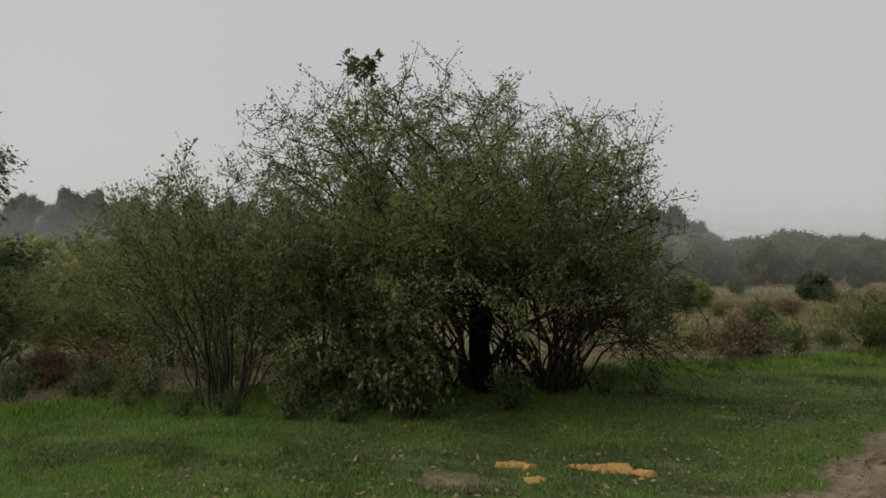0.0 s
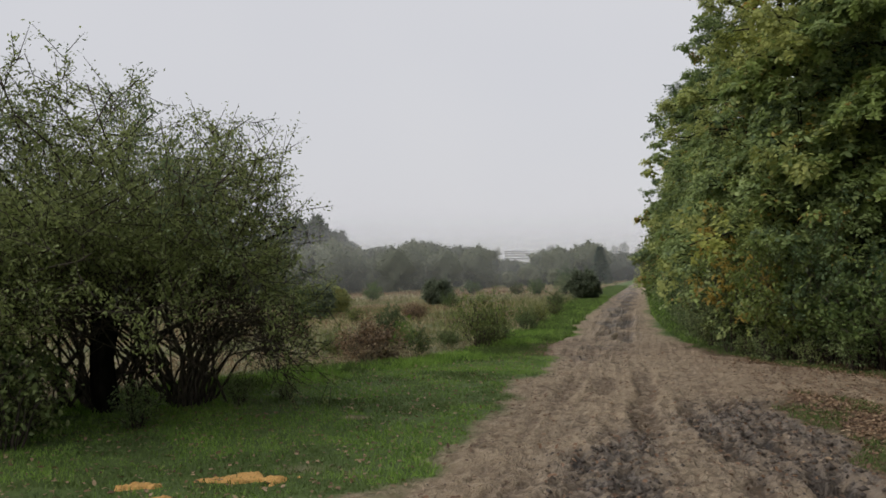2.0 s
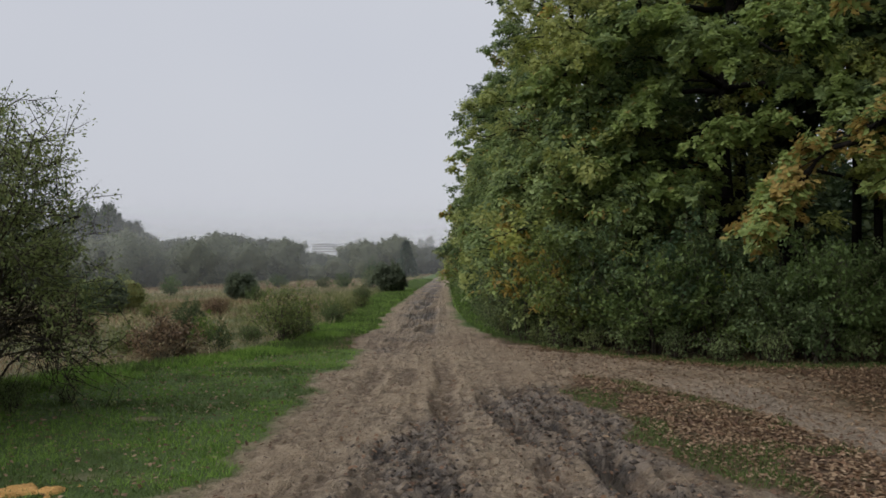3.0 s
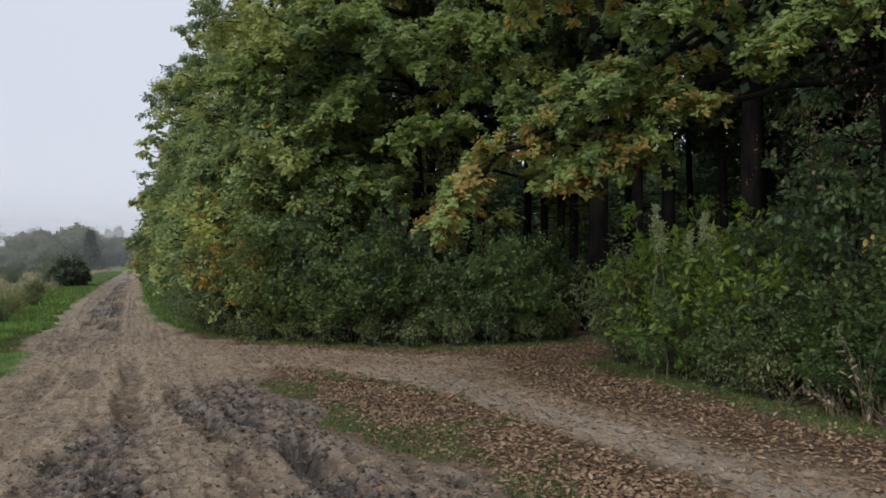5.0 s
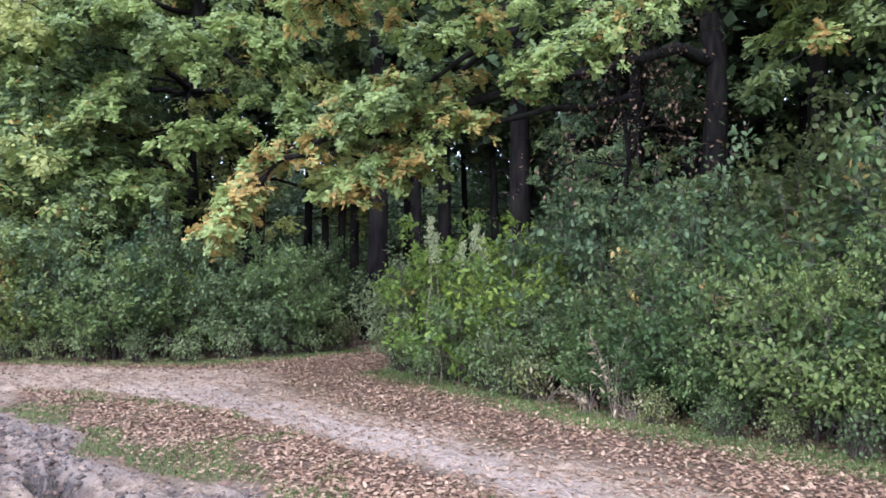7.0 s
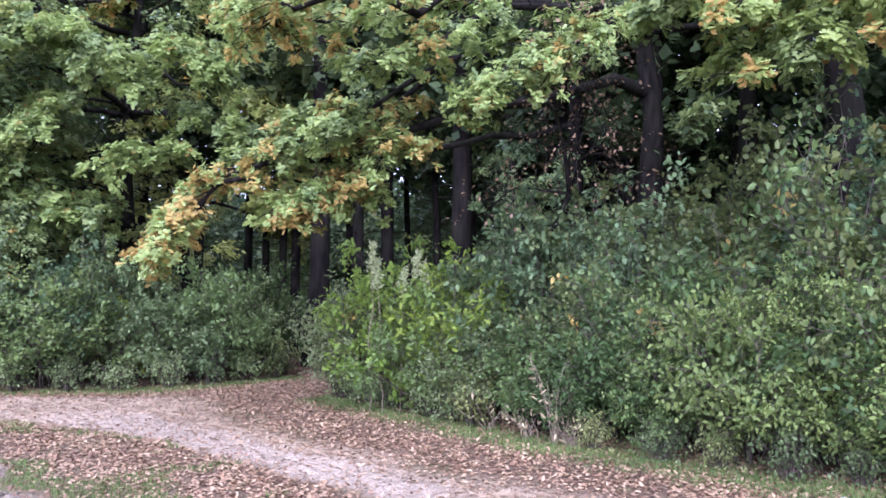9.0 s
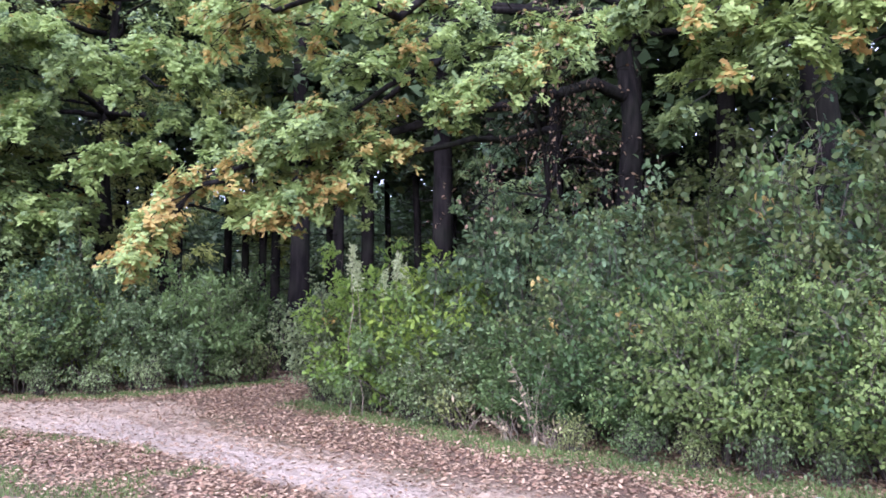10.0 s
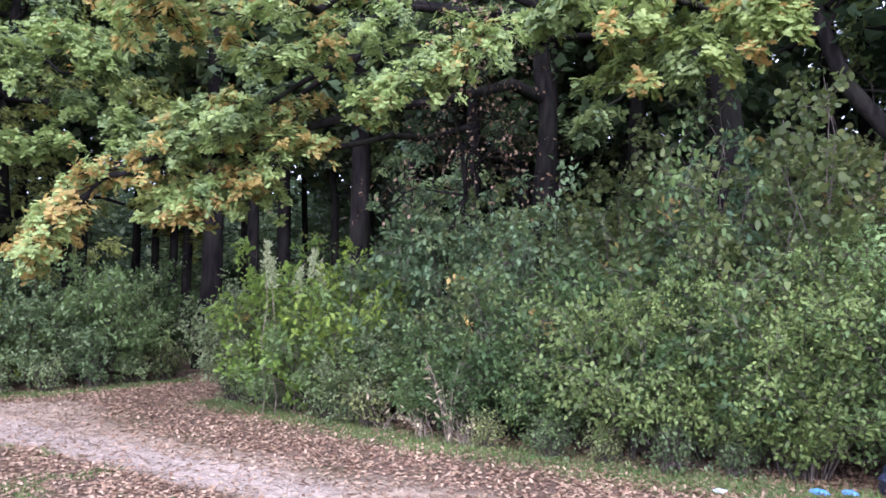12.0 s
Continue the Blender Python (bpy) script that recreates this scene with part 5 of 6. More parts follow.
# ---- the far side of the meadow ----
def build_far():
    rng = np.random.default_rng(101)

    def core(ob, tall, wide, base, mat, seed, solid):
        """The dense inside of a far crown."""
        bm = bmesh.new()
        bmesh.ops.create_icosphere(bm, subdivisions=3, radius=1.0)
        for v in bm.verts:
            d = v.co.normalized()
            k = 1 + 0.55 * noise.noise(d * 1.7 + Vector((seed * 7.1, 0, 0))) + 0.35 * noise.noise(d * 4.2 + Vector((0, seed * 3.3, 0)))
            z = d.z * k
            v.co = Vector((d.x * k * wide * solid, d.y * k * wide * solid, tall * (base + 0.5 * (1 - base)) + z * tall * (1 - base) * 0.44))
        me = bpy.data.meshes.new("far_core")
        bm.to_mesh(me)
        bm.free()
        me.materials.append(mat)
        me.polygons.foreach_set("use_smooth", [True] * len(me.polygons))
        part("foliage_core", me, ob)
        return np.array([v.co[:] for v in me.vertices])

    def far_tree(seed, tall, wide, n, leaf, mat, label, name, base=0.1, peak=0.5, group="trees across the meadow", solid=0.72):
        q = np.random.default_rng(seed)
        ob = thing(name, (0, 0, -80), label, "tree", group)
        stem = bend(q, (0, 0, -0.3), (0.1, 0, tall * 0.8), 0.5, 6, 0.01)
        lines = [(stem, taper(6, 0.025 * tall, 0.04))]
        hubs = []
        for k in range(26):
            f = (k + q.random()) / 26
            h = tall * (base + (0.97 - base) * f)
            reach = wide * math.sin(math.pi * min(1, max(0.08, (f * 0.85 + 0.12) ** (math.log(0.5) / math.log(peak))))) * q.uniform(0.6, 1.1)
            a = k * 2.4 + q.normal(0, 0.3)
            e = np.array([math.cos(a) * reach, math.sin(a) * reach, h])
            p = np.array([0, 0, max(0.15 * tall, h - reach * 0.7)])
            if k % 2:
                lines.append((bend(q, p, e, 0.1, 4, 0.03), taper(4, 0.008 * tall, 0.02)))
            hubs += [e, p + (e - p) * 0.6]
        hubs = np.array(hubs)
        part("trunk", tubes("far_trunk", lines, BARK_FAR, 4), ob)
        skin = core(ob, tall, wide, base, mat, seed, solid)
        skin = skin if solid > 0.5 else hubs
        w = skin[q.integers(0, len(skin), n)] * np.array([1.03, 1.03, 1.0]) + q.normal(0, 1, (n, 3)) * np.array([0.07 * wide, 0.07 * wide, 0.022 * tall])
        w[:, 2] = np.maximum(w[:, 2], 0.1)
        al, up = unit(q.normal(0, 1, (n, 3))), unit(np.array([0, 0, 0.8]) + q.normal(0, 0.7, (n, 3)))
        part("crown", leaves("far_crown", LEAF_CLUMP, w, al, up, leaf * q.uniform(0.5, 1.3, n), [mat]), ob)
        return ob

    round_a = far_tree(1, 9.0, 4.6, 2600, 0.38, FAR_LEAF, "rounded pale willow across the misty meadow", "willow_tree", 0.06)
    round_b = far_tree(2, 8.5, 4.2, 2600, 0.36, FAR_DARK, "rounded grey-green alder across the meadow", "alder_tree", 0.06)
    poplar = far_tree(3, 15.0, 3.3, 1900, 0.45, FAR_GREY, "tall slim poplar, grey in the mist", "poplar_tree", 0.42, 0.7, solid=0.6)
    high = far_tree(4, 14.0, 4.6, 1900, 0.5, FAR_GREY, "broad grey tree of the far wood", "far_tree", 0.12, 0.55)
    near_w = far_tree(5, 5.0, 3.2, 2400, 0.32, RIM_LEAF, "bushy pale green willow at the meadow's rim", "willow_tree", 0.02)
    first = set()

    def put(src, az, d, s, sz=1.0):
        x, y = d * math.sin(radians(az)), d * math.cos(radians(az))
        m = pose(x, y, at_ground(x, y) - 0.2, 0, 0, rng.uniform(0, 360))
        ob = src if src.name not in first else copy_thing(src, m)
        first.add(src.name)
        ob.matrix_basis = m @ Matrix.Diagonal((s, s, s * sz, 1))

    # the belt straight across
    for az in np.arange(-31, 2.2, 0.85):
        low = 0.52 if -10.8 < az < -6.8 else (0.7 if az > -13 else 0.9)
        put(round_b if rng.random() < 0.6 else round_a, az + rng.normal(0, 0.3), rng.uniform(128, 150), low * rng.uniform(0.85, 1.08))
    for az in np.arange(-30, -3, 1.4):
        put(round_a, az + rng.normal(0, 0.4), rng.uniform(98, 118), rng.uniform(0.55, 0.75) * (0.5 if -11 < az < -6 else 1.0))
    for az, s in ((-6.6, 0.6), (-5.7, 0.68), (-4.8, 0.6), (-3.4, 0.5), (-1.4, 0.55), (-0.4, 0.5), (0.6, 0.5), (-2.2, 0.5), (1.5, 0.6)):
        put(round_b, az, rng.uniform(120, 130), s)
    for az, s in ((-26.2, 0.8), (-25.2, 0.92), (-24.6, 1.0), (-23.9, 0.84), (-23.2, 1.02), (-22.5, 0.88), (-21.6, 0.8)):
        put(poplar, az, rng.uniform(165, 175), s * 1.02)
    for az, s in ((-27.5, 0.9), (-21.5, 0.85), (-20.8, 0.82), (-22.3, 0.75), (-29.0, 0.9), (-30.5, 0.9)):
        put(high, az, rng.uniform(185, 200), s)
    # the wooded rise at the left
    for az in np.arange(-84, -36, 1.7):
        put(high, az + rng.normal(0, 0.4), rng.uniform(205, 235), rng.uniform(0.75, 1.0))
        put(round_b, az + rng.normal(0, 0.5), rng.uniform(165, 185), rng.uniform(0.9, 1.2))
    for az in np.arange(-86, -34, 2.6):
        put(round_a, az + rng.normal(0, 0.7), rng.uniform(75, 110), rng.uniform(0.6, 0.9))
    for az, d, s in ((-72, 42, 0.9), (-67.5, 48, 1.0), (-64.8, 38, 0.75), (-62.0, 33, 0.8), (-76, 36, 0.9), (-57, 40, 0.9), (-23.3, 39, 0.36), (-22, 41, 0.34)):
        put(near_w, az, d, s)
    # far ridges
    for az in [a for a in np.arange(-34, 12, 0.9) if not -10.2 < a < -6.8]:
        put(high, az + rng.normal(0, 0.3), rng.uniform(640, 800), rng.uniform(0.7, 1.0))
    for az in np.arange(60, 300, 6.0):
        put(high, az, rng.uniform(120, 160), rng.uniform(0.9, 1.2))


build_far()


def build_spruce():
    rng = np.random.default_rng(7)
    x, y = -4.3, 96.0
    ob = thing("spruce_tree", (x, y, at_ground(x, y)), "small dark pointed spruce by the far road", "tree")
    part("trunk", tubes("spruce_trunk", [(np.array([(0, 0, -0.2), (0, 0, 2.4), (0, 0, 4.7)]), np.array([0.14, 0.08, 0.02]))], BARK_FAR, 8), ob)
    n = 1800
    h = rng.random(n) ** 1.2 * 4.4 + 0.3
    a = rng.uniform(0, 6.28, n)
    r = (5.0 - h) * 0.36 * rng.uniform(0.3, 1.0, n)
    w = np.stack([r * np.cos(a), r * np.sin(a), h], -1)
    al = np.stack([np.cos(a), np.sin(a), np.full(n, -0.3)], -1)
    part("needles", leaves("spruce_needles", LEAF_NARROW, w, al, unit(np.array([0, 0, 1.0]) + rng.normal(0, 0.3, (n, 3))), 0.5 * rng.uniform(0.5, 1.1, n), [SPRUCE], None, 0.5 * np.ones(n)), ob)


build_spruce()


def box_mesh(name, size, mat, at=(0, 0, 0), bevel=0.0):
    bm = bmesh.new()
    bmesh.ops.create_cube(bm, size=1.0, matrix=Matrix.Translation(at) @ Matrix.Diagonal((*size, 1)))
    if bevel:
        bmesh.ops.bevel(bm, geom=bm.edges[:], offset=bevel, segments=2, affect="EDGES")
    me = bpy.data.meshes.new(name)
    bm.to_mesh(me)
    bm.free()
    me.materials.append(mat)
    return me


def build_hall():
    """A long pale shed on the far slope."""
    pale = plain_material("pale_sheeting", (0.76, 0.77, 0.79), (0.82, 0.83, 0.85), 0.3, 0.6, 0.05)
    grey = plain_material("grey_roofing", (0.16, 0.17, 0.19), (0.20, 0.21, 0.23), 0.3, 0.6, 0.05)
    az, d = -8.5, 520.0
    x, y = d * math.sin(radians(az)), d * math.cos(radians(az))
    ob = thing("industrial_hall", (x, y, at_ground(x, y)), "long low pale industrial hall in the misty distance", "building", turn=8.4)
    wall = part("wall", box_mesh("hall_wall", (17, 9, 9.5), pale, (0, 0, 4.75)), ob)
    part("roof", box_mesh("hall_roof", (17.6, 9.6, 0.7), grey, (0, 0, 9.85), 0.1), ob)
    for k in range(3):
        part("window_band", box_mesh("hall_band", (16.2, 0.2, 0.8), grey, (0, -4.55, 8.4 - 1.7 * k)), wall)


build_hall()


# ---- sheets standing in for mist over the meadow ----
def build_mist():
    """Thin upright sheets across the meadow, one behind the other, added to imitate haze. They curve round the camera's
    spot and do not glow.
    """
    for k, (d, share, top) in enumerate(((48, 0.05, 7), (72, 0.05, 8), (96, 0.06, 9), (120, 0.07, 11), (156, 0.12, 17), (250, 0.16, 20), (400, 0.2, 24), (600, 0.3, 32))):
        m = bpy.data.materials.new("mist")
        m.use_nodes = True
        n, l = m.node_tree.nodes, m.node_tree.links
        n.clear()
        geo = n.new("ShaderNodeTexCoord")
        sep = n.new("ShaderNodeSeparateXYZ")
        l.new(geo.outputs["Object"], sep.inputs[0])
        rise = n.new("ShaderNodeMapRange")
        fall = n.new("ShaderNodeMapRange")
        for r, lo, hi, a, b in ((rise, -3.2, -0.5 + 0.02 * d, 0.0, share), (fall, top * 0.35, top, 1.0, 0.0)):
            r.interpolation_type = "SMOOTHSTEP"
            for key, val in (("From Min", lo), ("From Max", hi), ("To Min", a), ("To Max", b)):
                r.inputs[key].default_value = val
            l.new(sep.outputs["Z"], r.inputs["Value"])
        drift = n.new("ShaderNodeTexNoise")
        drift.inputs["Scale"].default_value = 0.03
        l.new(geo.outputs["Object"], drift.inputs["Vector"])
        swell = n.new("ShaderNodeMapRange")
        swell.inputs["To Min"].default_value, swell.inputs["To Max"].default_value = 0.5, 1.5
        l.new(drift.outputs["Fac"], swell.inputs["Value"])
        alpha = rise.outputs[0]
        for other in (fall.outputs[0], swell.outputs[0]):
            mul = n.new("ShaderNodeMath")
            mul.operation = "MULTIPLY"
            l.new(alpha, mul.inputs[0])
            l.new(other, mul.inputs[1])
            alpha = mul.outputs[0]
        clear_, dif, tra = n.new("ShaderNodeBsdfTransparent"), n.new("ShaderNodeBsdfDiffuse"), n.new("ShaderNodeBsdfTranslucent")
        for q in (dif, tra):
            q.inputs["Color"].default_value = (0.93, 0.94, 0.96, 1)
        half, mist = n.new("ShaderNodeMixShader"), n.new("ShaderNodeMixShader")
        l.new(dif.outputs[0], half.inputs[1])
        l.new(tra.outputs[0], half.inputs[2])
        l.new(alpha, mist.inputs[0])
        l.new(clear_.outputs[0], mist.inputs[1])
        l.new(half.outputs[0], mist.inputs[2])
        l.new(mist.outputs[0], n.new("ShaderNodeOutputMaterial").inputs["Surface"])
        az = np.radians(np.linspace(-112, 0.4 if d < 140 else 14, 60))
        r = d * (1 + 0.05 * np.sin(az * 5 + k))
        lo = np.stack([r * np.sin(az), r * np.cos(az), np.full(60, -4.0)], -1)
        hi = lo + np.array([0, 0, top + 4.0])
        i = np.arange(59)
        me = as_mesh("mist_sheet", np.concatenate([lo, hi]), np.full(59, 4), np.stack([i, i + 1, i + 61, i + 60], -1).ravel(), [m], smooth=True)
        tagged(new("mist_sheet", me), "upright see-through sheet standing in for mist over the meadow", "mist", "", "structure")


build_mist()

# ---- sawdust, grass, fallen leaves ----
def build_sawdust(name_seed, cx, cy, rx, ry, turn, tall):
    rng = np.random.default_rng(name_seed)
    n = 46
    u, v = np.meshgrid(np.linspace(-1.25, 1.25, n), np.linspace(-1.25, 1.25, n))
    r = np.hypot(u, v)
    c, s = math.cos(radians(turn)), math.sin(radians(turn))
    x, y = cx + u * rx * c - v * ry * s, cy + u * rx * s + v * ry * c
    bump = smooth(0.95 - r + (fbm(x, y, 7.0, 4, name_seed) - 0.5) * 1.9, 0, 0.5)
    z = height(x.ravel(), y.ravel()).reshape(n, n) - 0.03 + bump * (tall + 0.03) + bump * (fbm(x, y, 18, 3, 5) - 0.5) * 0.05
    V = np.stack([x, y, z], -1).reshape(-1, 3)
    i = (np.arange(n - 1)[:, None] * n + np.arange(n - 1)[None]).ravel()
    me = as_mesh("sawdust_pile", V, np.full(len(i), 4), np.stack([i, i + 1, i + 1 + n, i + n], -1).ravel(), [SAWDUST], smooth=True)
    tagged(new("sawdust_pile", me), "thin spread heap of orange sawdust on the grass", "sawdust", "sawdust heaps", "stuff")


build_sawdust(1, -3.66, 5.33, 0.24, 0.10, 30, 0.025)
build_sawdust(2, -2.98, 5.72, 0.46, 0.14, 12, 0.03)
build_sawdust(4, -3.28, 5.05, 0.12, 0.12, 0, 0.015)


def blades(name, x, y, size, width, mats, ids, rng, lean, label, cat):
    z = height(x, y) - 0.01
    n = len(x)
    along = unit(np.array([0, 0, 1.0]) + np.stack([rng.normal(0, lean, n), rng.normal(0, lean, n), np.zeros(n)], -1))
    up = unit(np.stack([rng.normal(0, 1, n), rng.normal(0, 1, n), np.zeros(n)], -1))
    me = leaves(name, BLADE, np.stack([x, y, z], -1), along, up, size, mats, ids, width)
    tagged(new(name, me), label, cat, "", "stuff")


def build_grass():
    rng = np.random.default_rng(201)
    n = 420000
    y = 1.2 + 20 * rng.random(n) ** 1.5
    x = rng.uniform(-11.5, -1.2, n)
    x, y = np.concatenate([x, rng.uniform(-11.5, -1.2, 150000)]), np.concatenate([y, 1.25 - 8.5 * rng.random(150000) ** 1.4])
    n = len(x)
    soil, wet, litter, meadow = zones(x, y)
    ok = (soil < 0.22 + 0.25 * rng.random(n)) & (x > lawn_edge(y) - 1.0) & (fbm(x, y, 3.0, 2, 77) > 0.12 + 0.3 * rng.random(n))
    x, y = x[ok], y[ok]
    size = rng.uniform(0.024, 0.062, len(x)) * (1 + 1.6 * smooth(lawn_edge(y) - x, -0.8, 0.4)) * (0.75 + 0.6 * fbm(x, y, 1.2, 2, 6))
    blades("lawn_grass", x, y, size, size * 0.16 + 0.002, [GRASS, VERGE], (fbm(x, y, 1.1, 4, 73) + rng.normal(0, 0.05, len(x)) > 0.60).astype(int), rng, 0.55, "short green lawn grass", "grass")
    n = 60000
    y = 18 + 62 * rng.random(n) ** 1.4
    x = rng.uniform(0, 1, n)
    side = rng.random(n) < 0.72
    x = np.where(side, lawn_edge(y) - 0.8 + x * (road_left(y) - lawn_edge(y) + 0.9), road_right(y) + x * 1.2)
    ok = zones(x, y)[0] < 0.45
    x, y = x[ok], y[ok]
    size = rng.uniform(0.05, 0.13, len(x)) * (0.8 + y * 0.012)
    blades("roadside_grass", x, y, size, size * 0.14 + 0.0006 * y, [GRASS, VERGE], (rng.random(len(x)) < 0.7).astype(int), rng, 0.5, "rough green grass along the dirt road", "grass")
    # verge below the shrubs and on the strip between the tracks
    n = 46000
    y = 0.5 + 23 * rng.random(n) ** 1.25
    x = wood_edge(y) - 0.05 + rng.normal(0.0, 0.24, n)
    ok = (zones(x, y)[0] < 0.4) & ~((y > 10.2) & (y < 12.6))
    x, y = x[ok], y[ok]
    mx, my = rng.uniform(1.5, 4.0, 44000), rng.uniform(3.5, 12, 44000)
    soil, wet, litter, meadow = zones(mx, my)
    ok = (soil < 0.3) & (fbm(mx, my, 1.6, 3, 41) > 0.57 - 0.2 * smooth(road_right(my) + 0.55 - mx, 0, 0.4))
    x, y = np.concatenate([x, mx[ok]]), np.concatenate([y, my[ok]])
    fx = rng.uniform(1.9, 7.8, 9000)
    fy = np.interp(fx, [1.95, 3.3, 4.6, 6.0, 7.4], [15.6, 13.75, 12.9, 12.6, 12.9]) - 0.3 + rng.normal(0, 0.22, 9000)
    x, y = np.concatenate([x, fx]), np.concatenate([y, fy])
    size = rng.uniform(0.03, 0.10, len(x)) * np.where(x < 4.2, 0.8, 0.9)
    blades("verge_grass", x, y, size, size * 0.12 + 0.002, [VERGE], None, rng, 0.5, "dark green verge grass under the shrubs", "grass")
    # rank meadow
    n = 130000
    d = 42 * rng.random(n) ** 1.5
    y = rng.uniform(1, 62, n)
    x = lawn_edge(y) - 0.1 - d
    size = rng.uniform(0.10, 0.34, n) * smooth(d, -0.6, 1.6)
    patch = fbm(x, y, 0.22, 3, 61)
    patch = patch + 0.13 * smooth(y, 4, 12) * (y < 16) * np.exp(-((d - 6.0) / 2.2) ** 2) + 0.14 * (y < 9) * np.exp(-((d - 5.0) / 1.8) ** 2)
    patch = patch - 0.10 * smooth(y, 14, 17) * np.exp(-(d / 7.0) ** 2)
    tone = patch + rng.normal(0, 0.07, n)
    ids = np.where(tone < 0.56, 1, np.where(tone > 0.67, 2, 0))
    blades("meadow_grass", x, y, size, 0.008 + 0.0004 * np.hypot(x, y), [STRAW, WEED, RUSSET], ids, rng, 0.75, "tall dry meadow grass and russet weeds", "grass")
    n = 90000
    y = rng.uniform(20, 135, n)
    x = lawn_edge(y) - 0.5 - 110 * rng.random(n)
    patch = fbm(x, y, 0.07, 3, 62) + rng.normal(0, 0.05, n)
    ids = np.where(patch < 0.53, 1, np.where(patch > 0.66, 2, 0))
    blades("far_meadow_grass", x, y, rng.uniform(0.15, 0.35, n), rng.uniform(0.04, 0.12, n), [STRAW, WEED, RUSSET], ids, rng, 0.5, "pale dry grass of the far meadow", "grass")


build_grass()


def build_clods():
    rng = np.random.default_rng(311)
    n = 80000
    y = 3.8 + 13 * rng.random(n) ** 1.5
    x = rng.uniform(-2.0, 3.2, n)
    soil, wet, litter, meadow = zones(x, y)
    ok = (soil > 0.5) & (rng.random(n) < 0.015 + 0.22 * wet + 0.3 * np.clip(fbm(x, y, 1.7, 3, 51) - 0.55, 0, 1))
    x, y, wet = x[ok], y[ok], wet[ok]
    n = len(x)
    base = np.array([(1, 0, 0), (-1, 0, 0), (0, 1, 0), (0, -1, 0), (0, 0, 0.8), (0, 0, -0.6)], float)
    tri = np.array([(0, 2, 4), (2, 1, 4), (1, 3, 4), (3, 0, 4), (2, 0, 5), (1, 2, 5), (3, 1, 5), (0, 3, 5)])
    r = (0.005 + (0.018 + 0.022 * wet) * rng.random(n) ** 3)[:, None, None]
    a = rng.uniform(0, 6.28, n)
    c, s = np.cos(a)[:, None], np.sin(a)[:, None]
    v = base[None] * rng.uniform(0.6, 1.3, (n, 6, 3)) * r
    v = np.stack([v[..., 0] * c - v[..., 1] * s, v[..., 0] * s + v[..., 1] * c, v[..., 2]], -1)
    v = v + np.stack([x, y, height(x, y)], -1)[:, None]
    loops = (np.arange(n)[:, None, None] * 6 + tri[None]).ravel()
    me = as_mesh("earth_clods", v, np.full(n * 8, 3), loops, [CLOD, CLOD_DARK], np.repeat((rng.random(n) < 0.1 + 1.2 * wet).astype(int), 8))
    tagged(new("earth_clods", me), "small clods of earth and grit on the dirt road", "earth", "", "stuff")


build_clods()


def build_fallen():
    rng = np.random.default_rng(301)
    n = 300000
    y = 1.6 + 14 * rng.random(n) ** 1.3
    x = rng.uniform(-5.5, 10.5, n)
    x, y = np.concatenate([x, rng.uniform(-3, 8, 60000)]), np.concatenate([y, rng.uniform(-6, 1.8, 60000)])
    n = len(x)
    soil, wet, litter, meadow = zones(x, y)
    chance = litter * (1 - 0.8 * soil) * (0.38 + 0.6 * fbm(x, y, 1.0, 3, 19)) * np.where(x < 4.2, 0.35 + 1.0 * smooth(x + 0.14 * (y - 6), 2.1, 3.0), 1.0) * np.where(x > wood_edge(y) + 0.8, 0.35, 1.0)
    edge = smooth(0.9 - np.abs(x - track_far(y)), 0, 0.7)
    chance = np.maximum(chance, 0.30 * edge * (y < 14) * (x > 2))
    chance = np.maximum(chance, np.where(x < -1.8, 0.06, 0.03 + 0.05 * wet))
    ok = rng.random(n) < chance
    x, y = x[ok], y[ok]
    n = len(x)
    w = np.stack([x, y, height(x, y) + rng.uniform(0.004, 0.02, n)], -1)
    al = unit(np.stack([rng.normal(0, 1, n), rng.normal(0, 1, n), rng.normal(0, 0.25, n)], -1))
    up = unit(np.array([0, 0, 1.0]) + rng.normal(0, 0.28, (n, 3)))
    ids = np.where(rng.random(n) < np.where((x > -1.8) & (x < road_right(y)), 0.12, 0.58), 0, 1)
    me = leaves("fallen_leaves", LEAF_BROAD, w, al, up, 0.049 * rng.uniform(0.55, 1.25, n), [FALLEN, FALLEN_DARK], ids)
    tagged(new("fallen_leaves", me), "dry tan and brown oak leaves strewn on the ground", "leaves", "", "stuff")


build_fallen()


# ---- dry stalks and seed spires at the bank ----
def build_dry_clump(x, y, seed, tall, n):
    rng = np.random.default_rng(seed)
    ob = thing("dry_weed_clump", (x, y, at_ground(x, y)), "clump of dry straw-coloured weed stalks", "weeds", "dry weed clumps")
    lines = []
    for k in range(n):
        a = rng.uniform(0, 6.28)
        q = np.array([math.cos(a) * rng.uniform(0.05, 0.4), math.sin(a) * rng.uniform(0.05, 0.4), tall * rng.uniform(0.5, 1.05)])
        lines.append((bend(rng, (rng.normal(0, 0.05), rng.normal(0, 0.05), -0.03), q, 0.2 * tall, 5, 0.02), taper(5, 0.006, 0.002)))
    part("stalkwork", tubes("dry_stalkwork", lines, STALK, 4), ob)["kind"] = "stuff"
    P = np.array([l[0][2] for l in lines])
    Q = np.array([l[0][4] for l in lines])
    w, al, up, who = leaf_spots(rng, P, Q, 3, 0.0, 0.03, 0.8, 0.4)
    part("withered_foliage", leaves("dry_foliage", LEAF_NARROW, w, al, up, 0.09 * rng.uniform(0.5, 1.2, len(w)), [STRAW]), ob)["kind"] = "stuff"


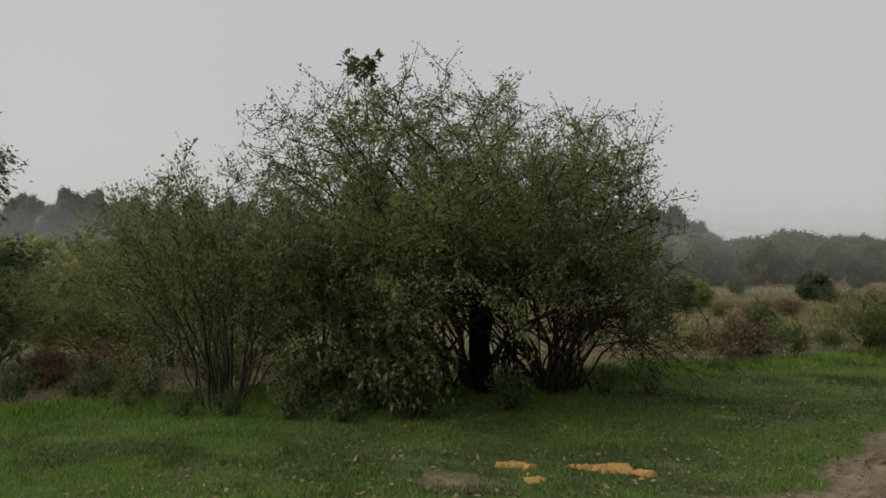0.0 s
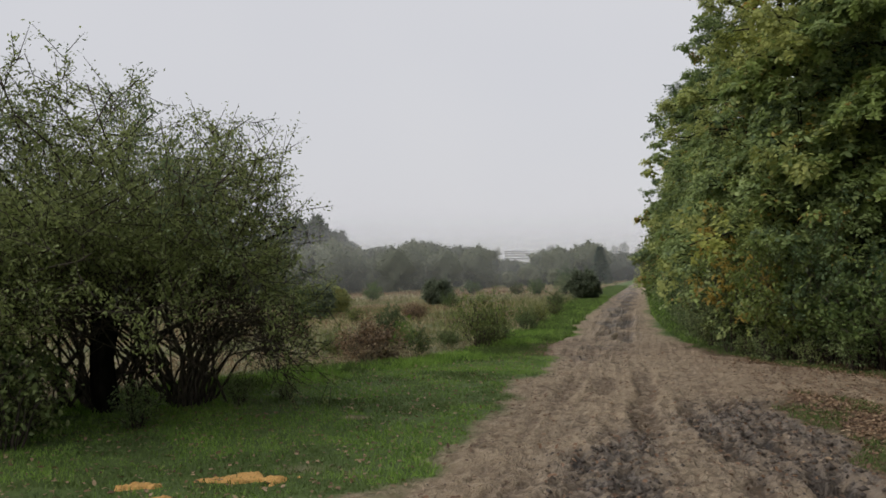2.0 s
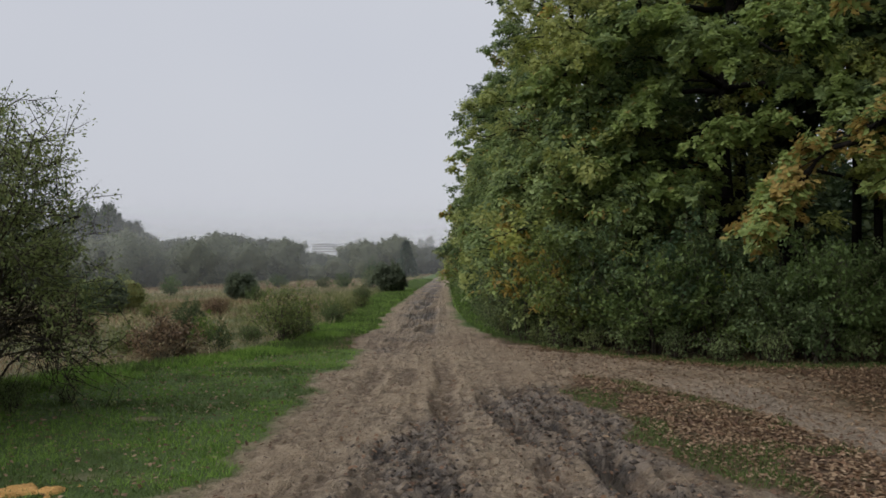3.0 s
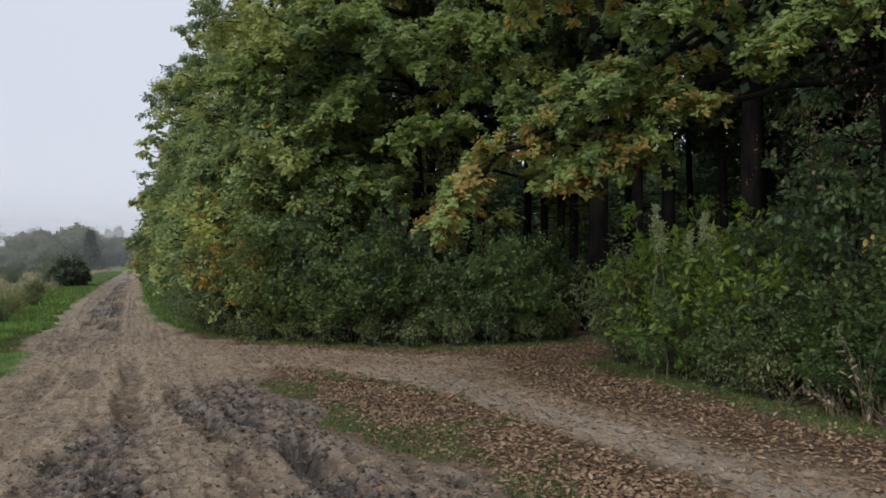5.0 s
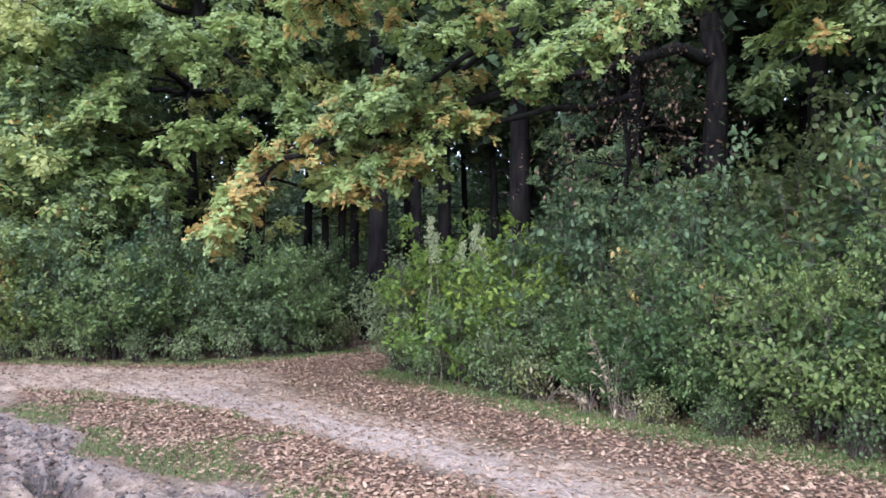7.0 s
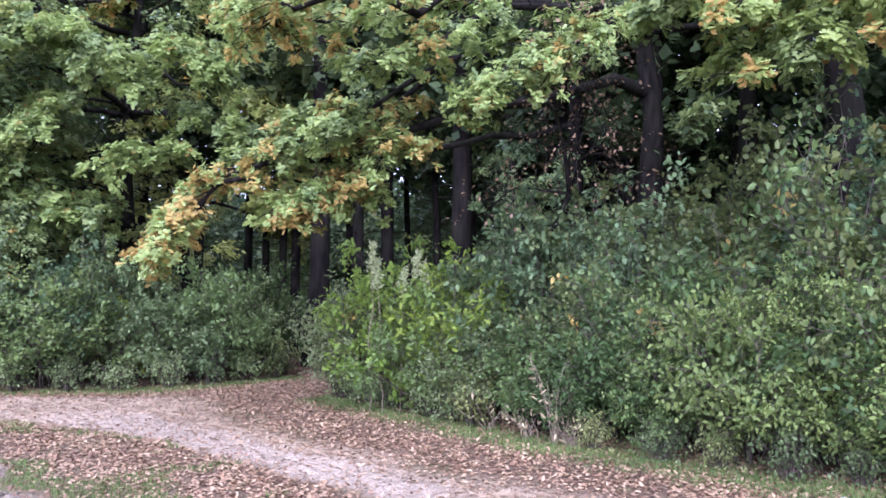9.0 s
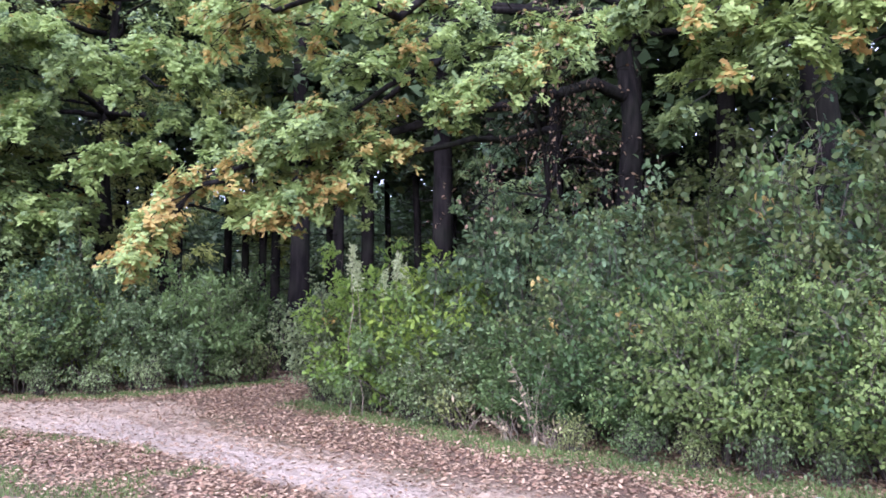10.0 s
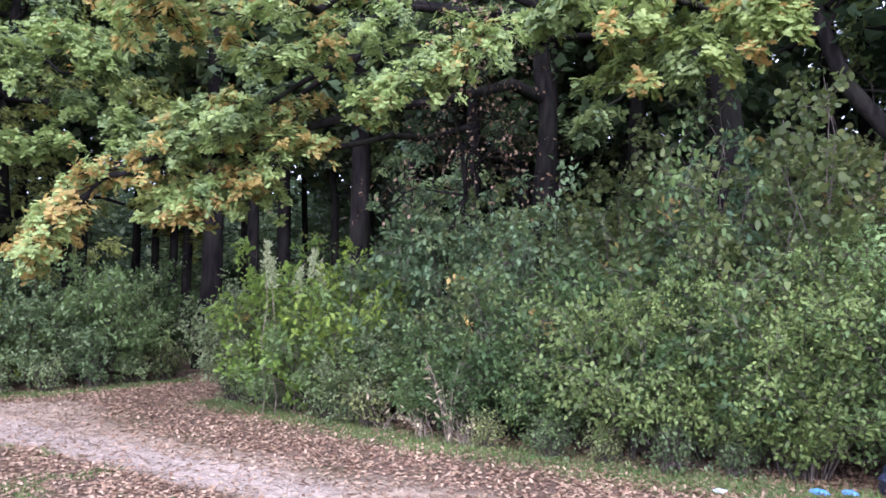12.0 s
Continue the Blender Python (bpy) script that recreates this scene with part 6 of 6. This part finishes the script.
for x, y, s, t_, n in ((6.45, 5.5, 1, 0.9, 12), (6.5, 5.9, 2, 0.4, 16), (6.45, 5.25, 3, 0.35, 16), (6.6, 6.6, 4, 0.4, 10), (-4.6, 13.2, 5, 0.45, 30), (-4.2, 13.5, 6, 0.4, 26)):
    build_dry_clump(x, y, s, t_, n)


def build_spire(x, y, tall, seed):
    rng = np.random.default_rng(seed)
    ob = thing("seed_spire", (x, y, at_ground(x, y)), "tall weed with a pale seed spire", "weeds", "pale seed spires")
    stem = bend(rng, (0, 0, -0.05), (rng.normal(0, 0.08), rng.normal(0, 0.08), tall), 0.2, 7, 0.01)
    part("stem", tubes("spire_stem", [(stem, taper(7, 0.008, 0.003))], STALK, 5), ob)
    n = 240
    f = rng.random(n)
    w = np.array([np.interp(1 - f * 0.16, np.linspace(0, 1, 7), stem[:, i]) for i in range(3)]).T + rng.normal(0, 0.026, (n, 3)) * (0.4 + f[:, None])
    part("seed_head", leaves("spire_head", LEAF_NARROW, w, unit(rng.normal(0, 1, (n, 3)) + np.array([0, 0, 0.8])), unit(rng.normal(0, 1, (n, 3))), 0.06 * rng.uniform(0.6, 1.2, n), [SPIRE], None, 0.06 * np.ones(n)), ob)["kind"] = "stuff"


for k, (x, y, h) in enumerate(((6.20, 8.40, 2.20), (6.32, 8.29, 2.01), (6.62, 8.02, 2.12), (6.73, 7.92, 1.98), (6.50, 8.13, 1.90))):
    build_spire(x, y, h, 400 + k)


# ---- litter at the track's edge ----
def build_bag(name, x, y, size, mat, label, seed):
    bm = bmesh.new()
    bmesh.ops.create_icosphere(bm, subdivisions=4, radius=1.0)
    for v in bm.verts:
        p = v.co.copy()
        k = 1 + 0.30 * noise.noise(p * 1.6 + Vector((seed, 0, 0))) + 0.16 * abs(noise.noise(p * 4.5 + Vector((0, seed, 0))))
        v.co = Vector((p.x * size[0] * k, p.y * size[1] * k, max(p.z, -0.55) * size[2] * k + size[2] * 0.5))
    me = bpy.data.meshes.new(name)
    bm.to_mesh(me)
    bm.free()
    me.materials.append(mat)
    ob = new(name, me)
    ob.location = (x, y, at_ground(x, y))
    tagged(ob, label, "litter", "litter at the track's edge")


BLUE = plain_material("blue_plastic", (0.06, 0.20, 0.45), (0.14, 0.33, 0.62), 12.0, 0.35, 0.5)
NAVY = plain_material("dark_blue_plastic", (0.012, 0.014, 0.03), (0.03, 0.035, 0.06), 10.0, 0.35, 0.5)
CLEAR = plain_material("clear_wrapping", (0.30, 0.32, 0.35), (0.50, 0.52, 0.56), 14.0, 0.25, 0.6)
build_bag("plastic_wrapper", 6.87, 1.98, (0.04, 0.07, 0.03), BLUE, "crumpled light blue plastic wrapper on dead leaves", 1.0)
build_bag("plastic_wrapper", 6.98, 1.78, (0.036, 0.065, 0.03), BLUE, "torn light blue plastic wrapper on dead leaves", 5.0)
build_bag("plastic_wrapping", 6.43, 2.6, (0.04, 0.06, 0.028), CLEAR, "crumpled whitish plastic wrapping on dead leaves", 9.0)
build_bag("rubbish_bag", 7.2, 1.36, (0.22, 0.26, 0.17), NAVY, "dark blue rubbish bag beside the shrubs", 3.0)
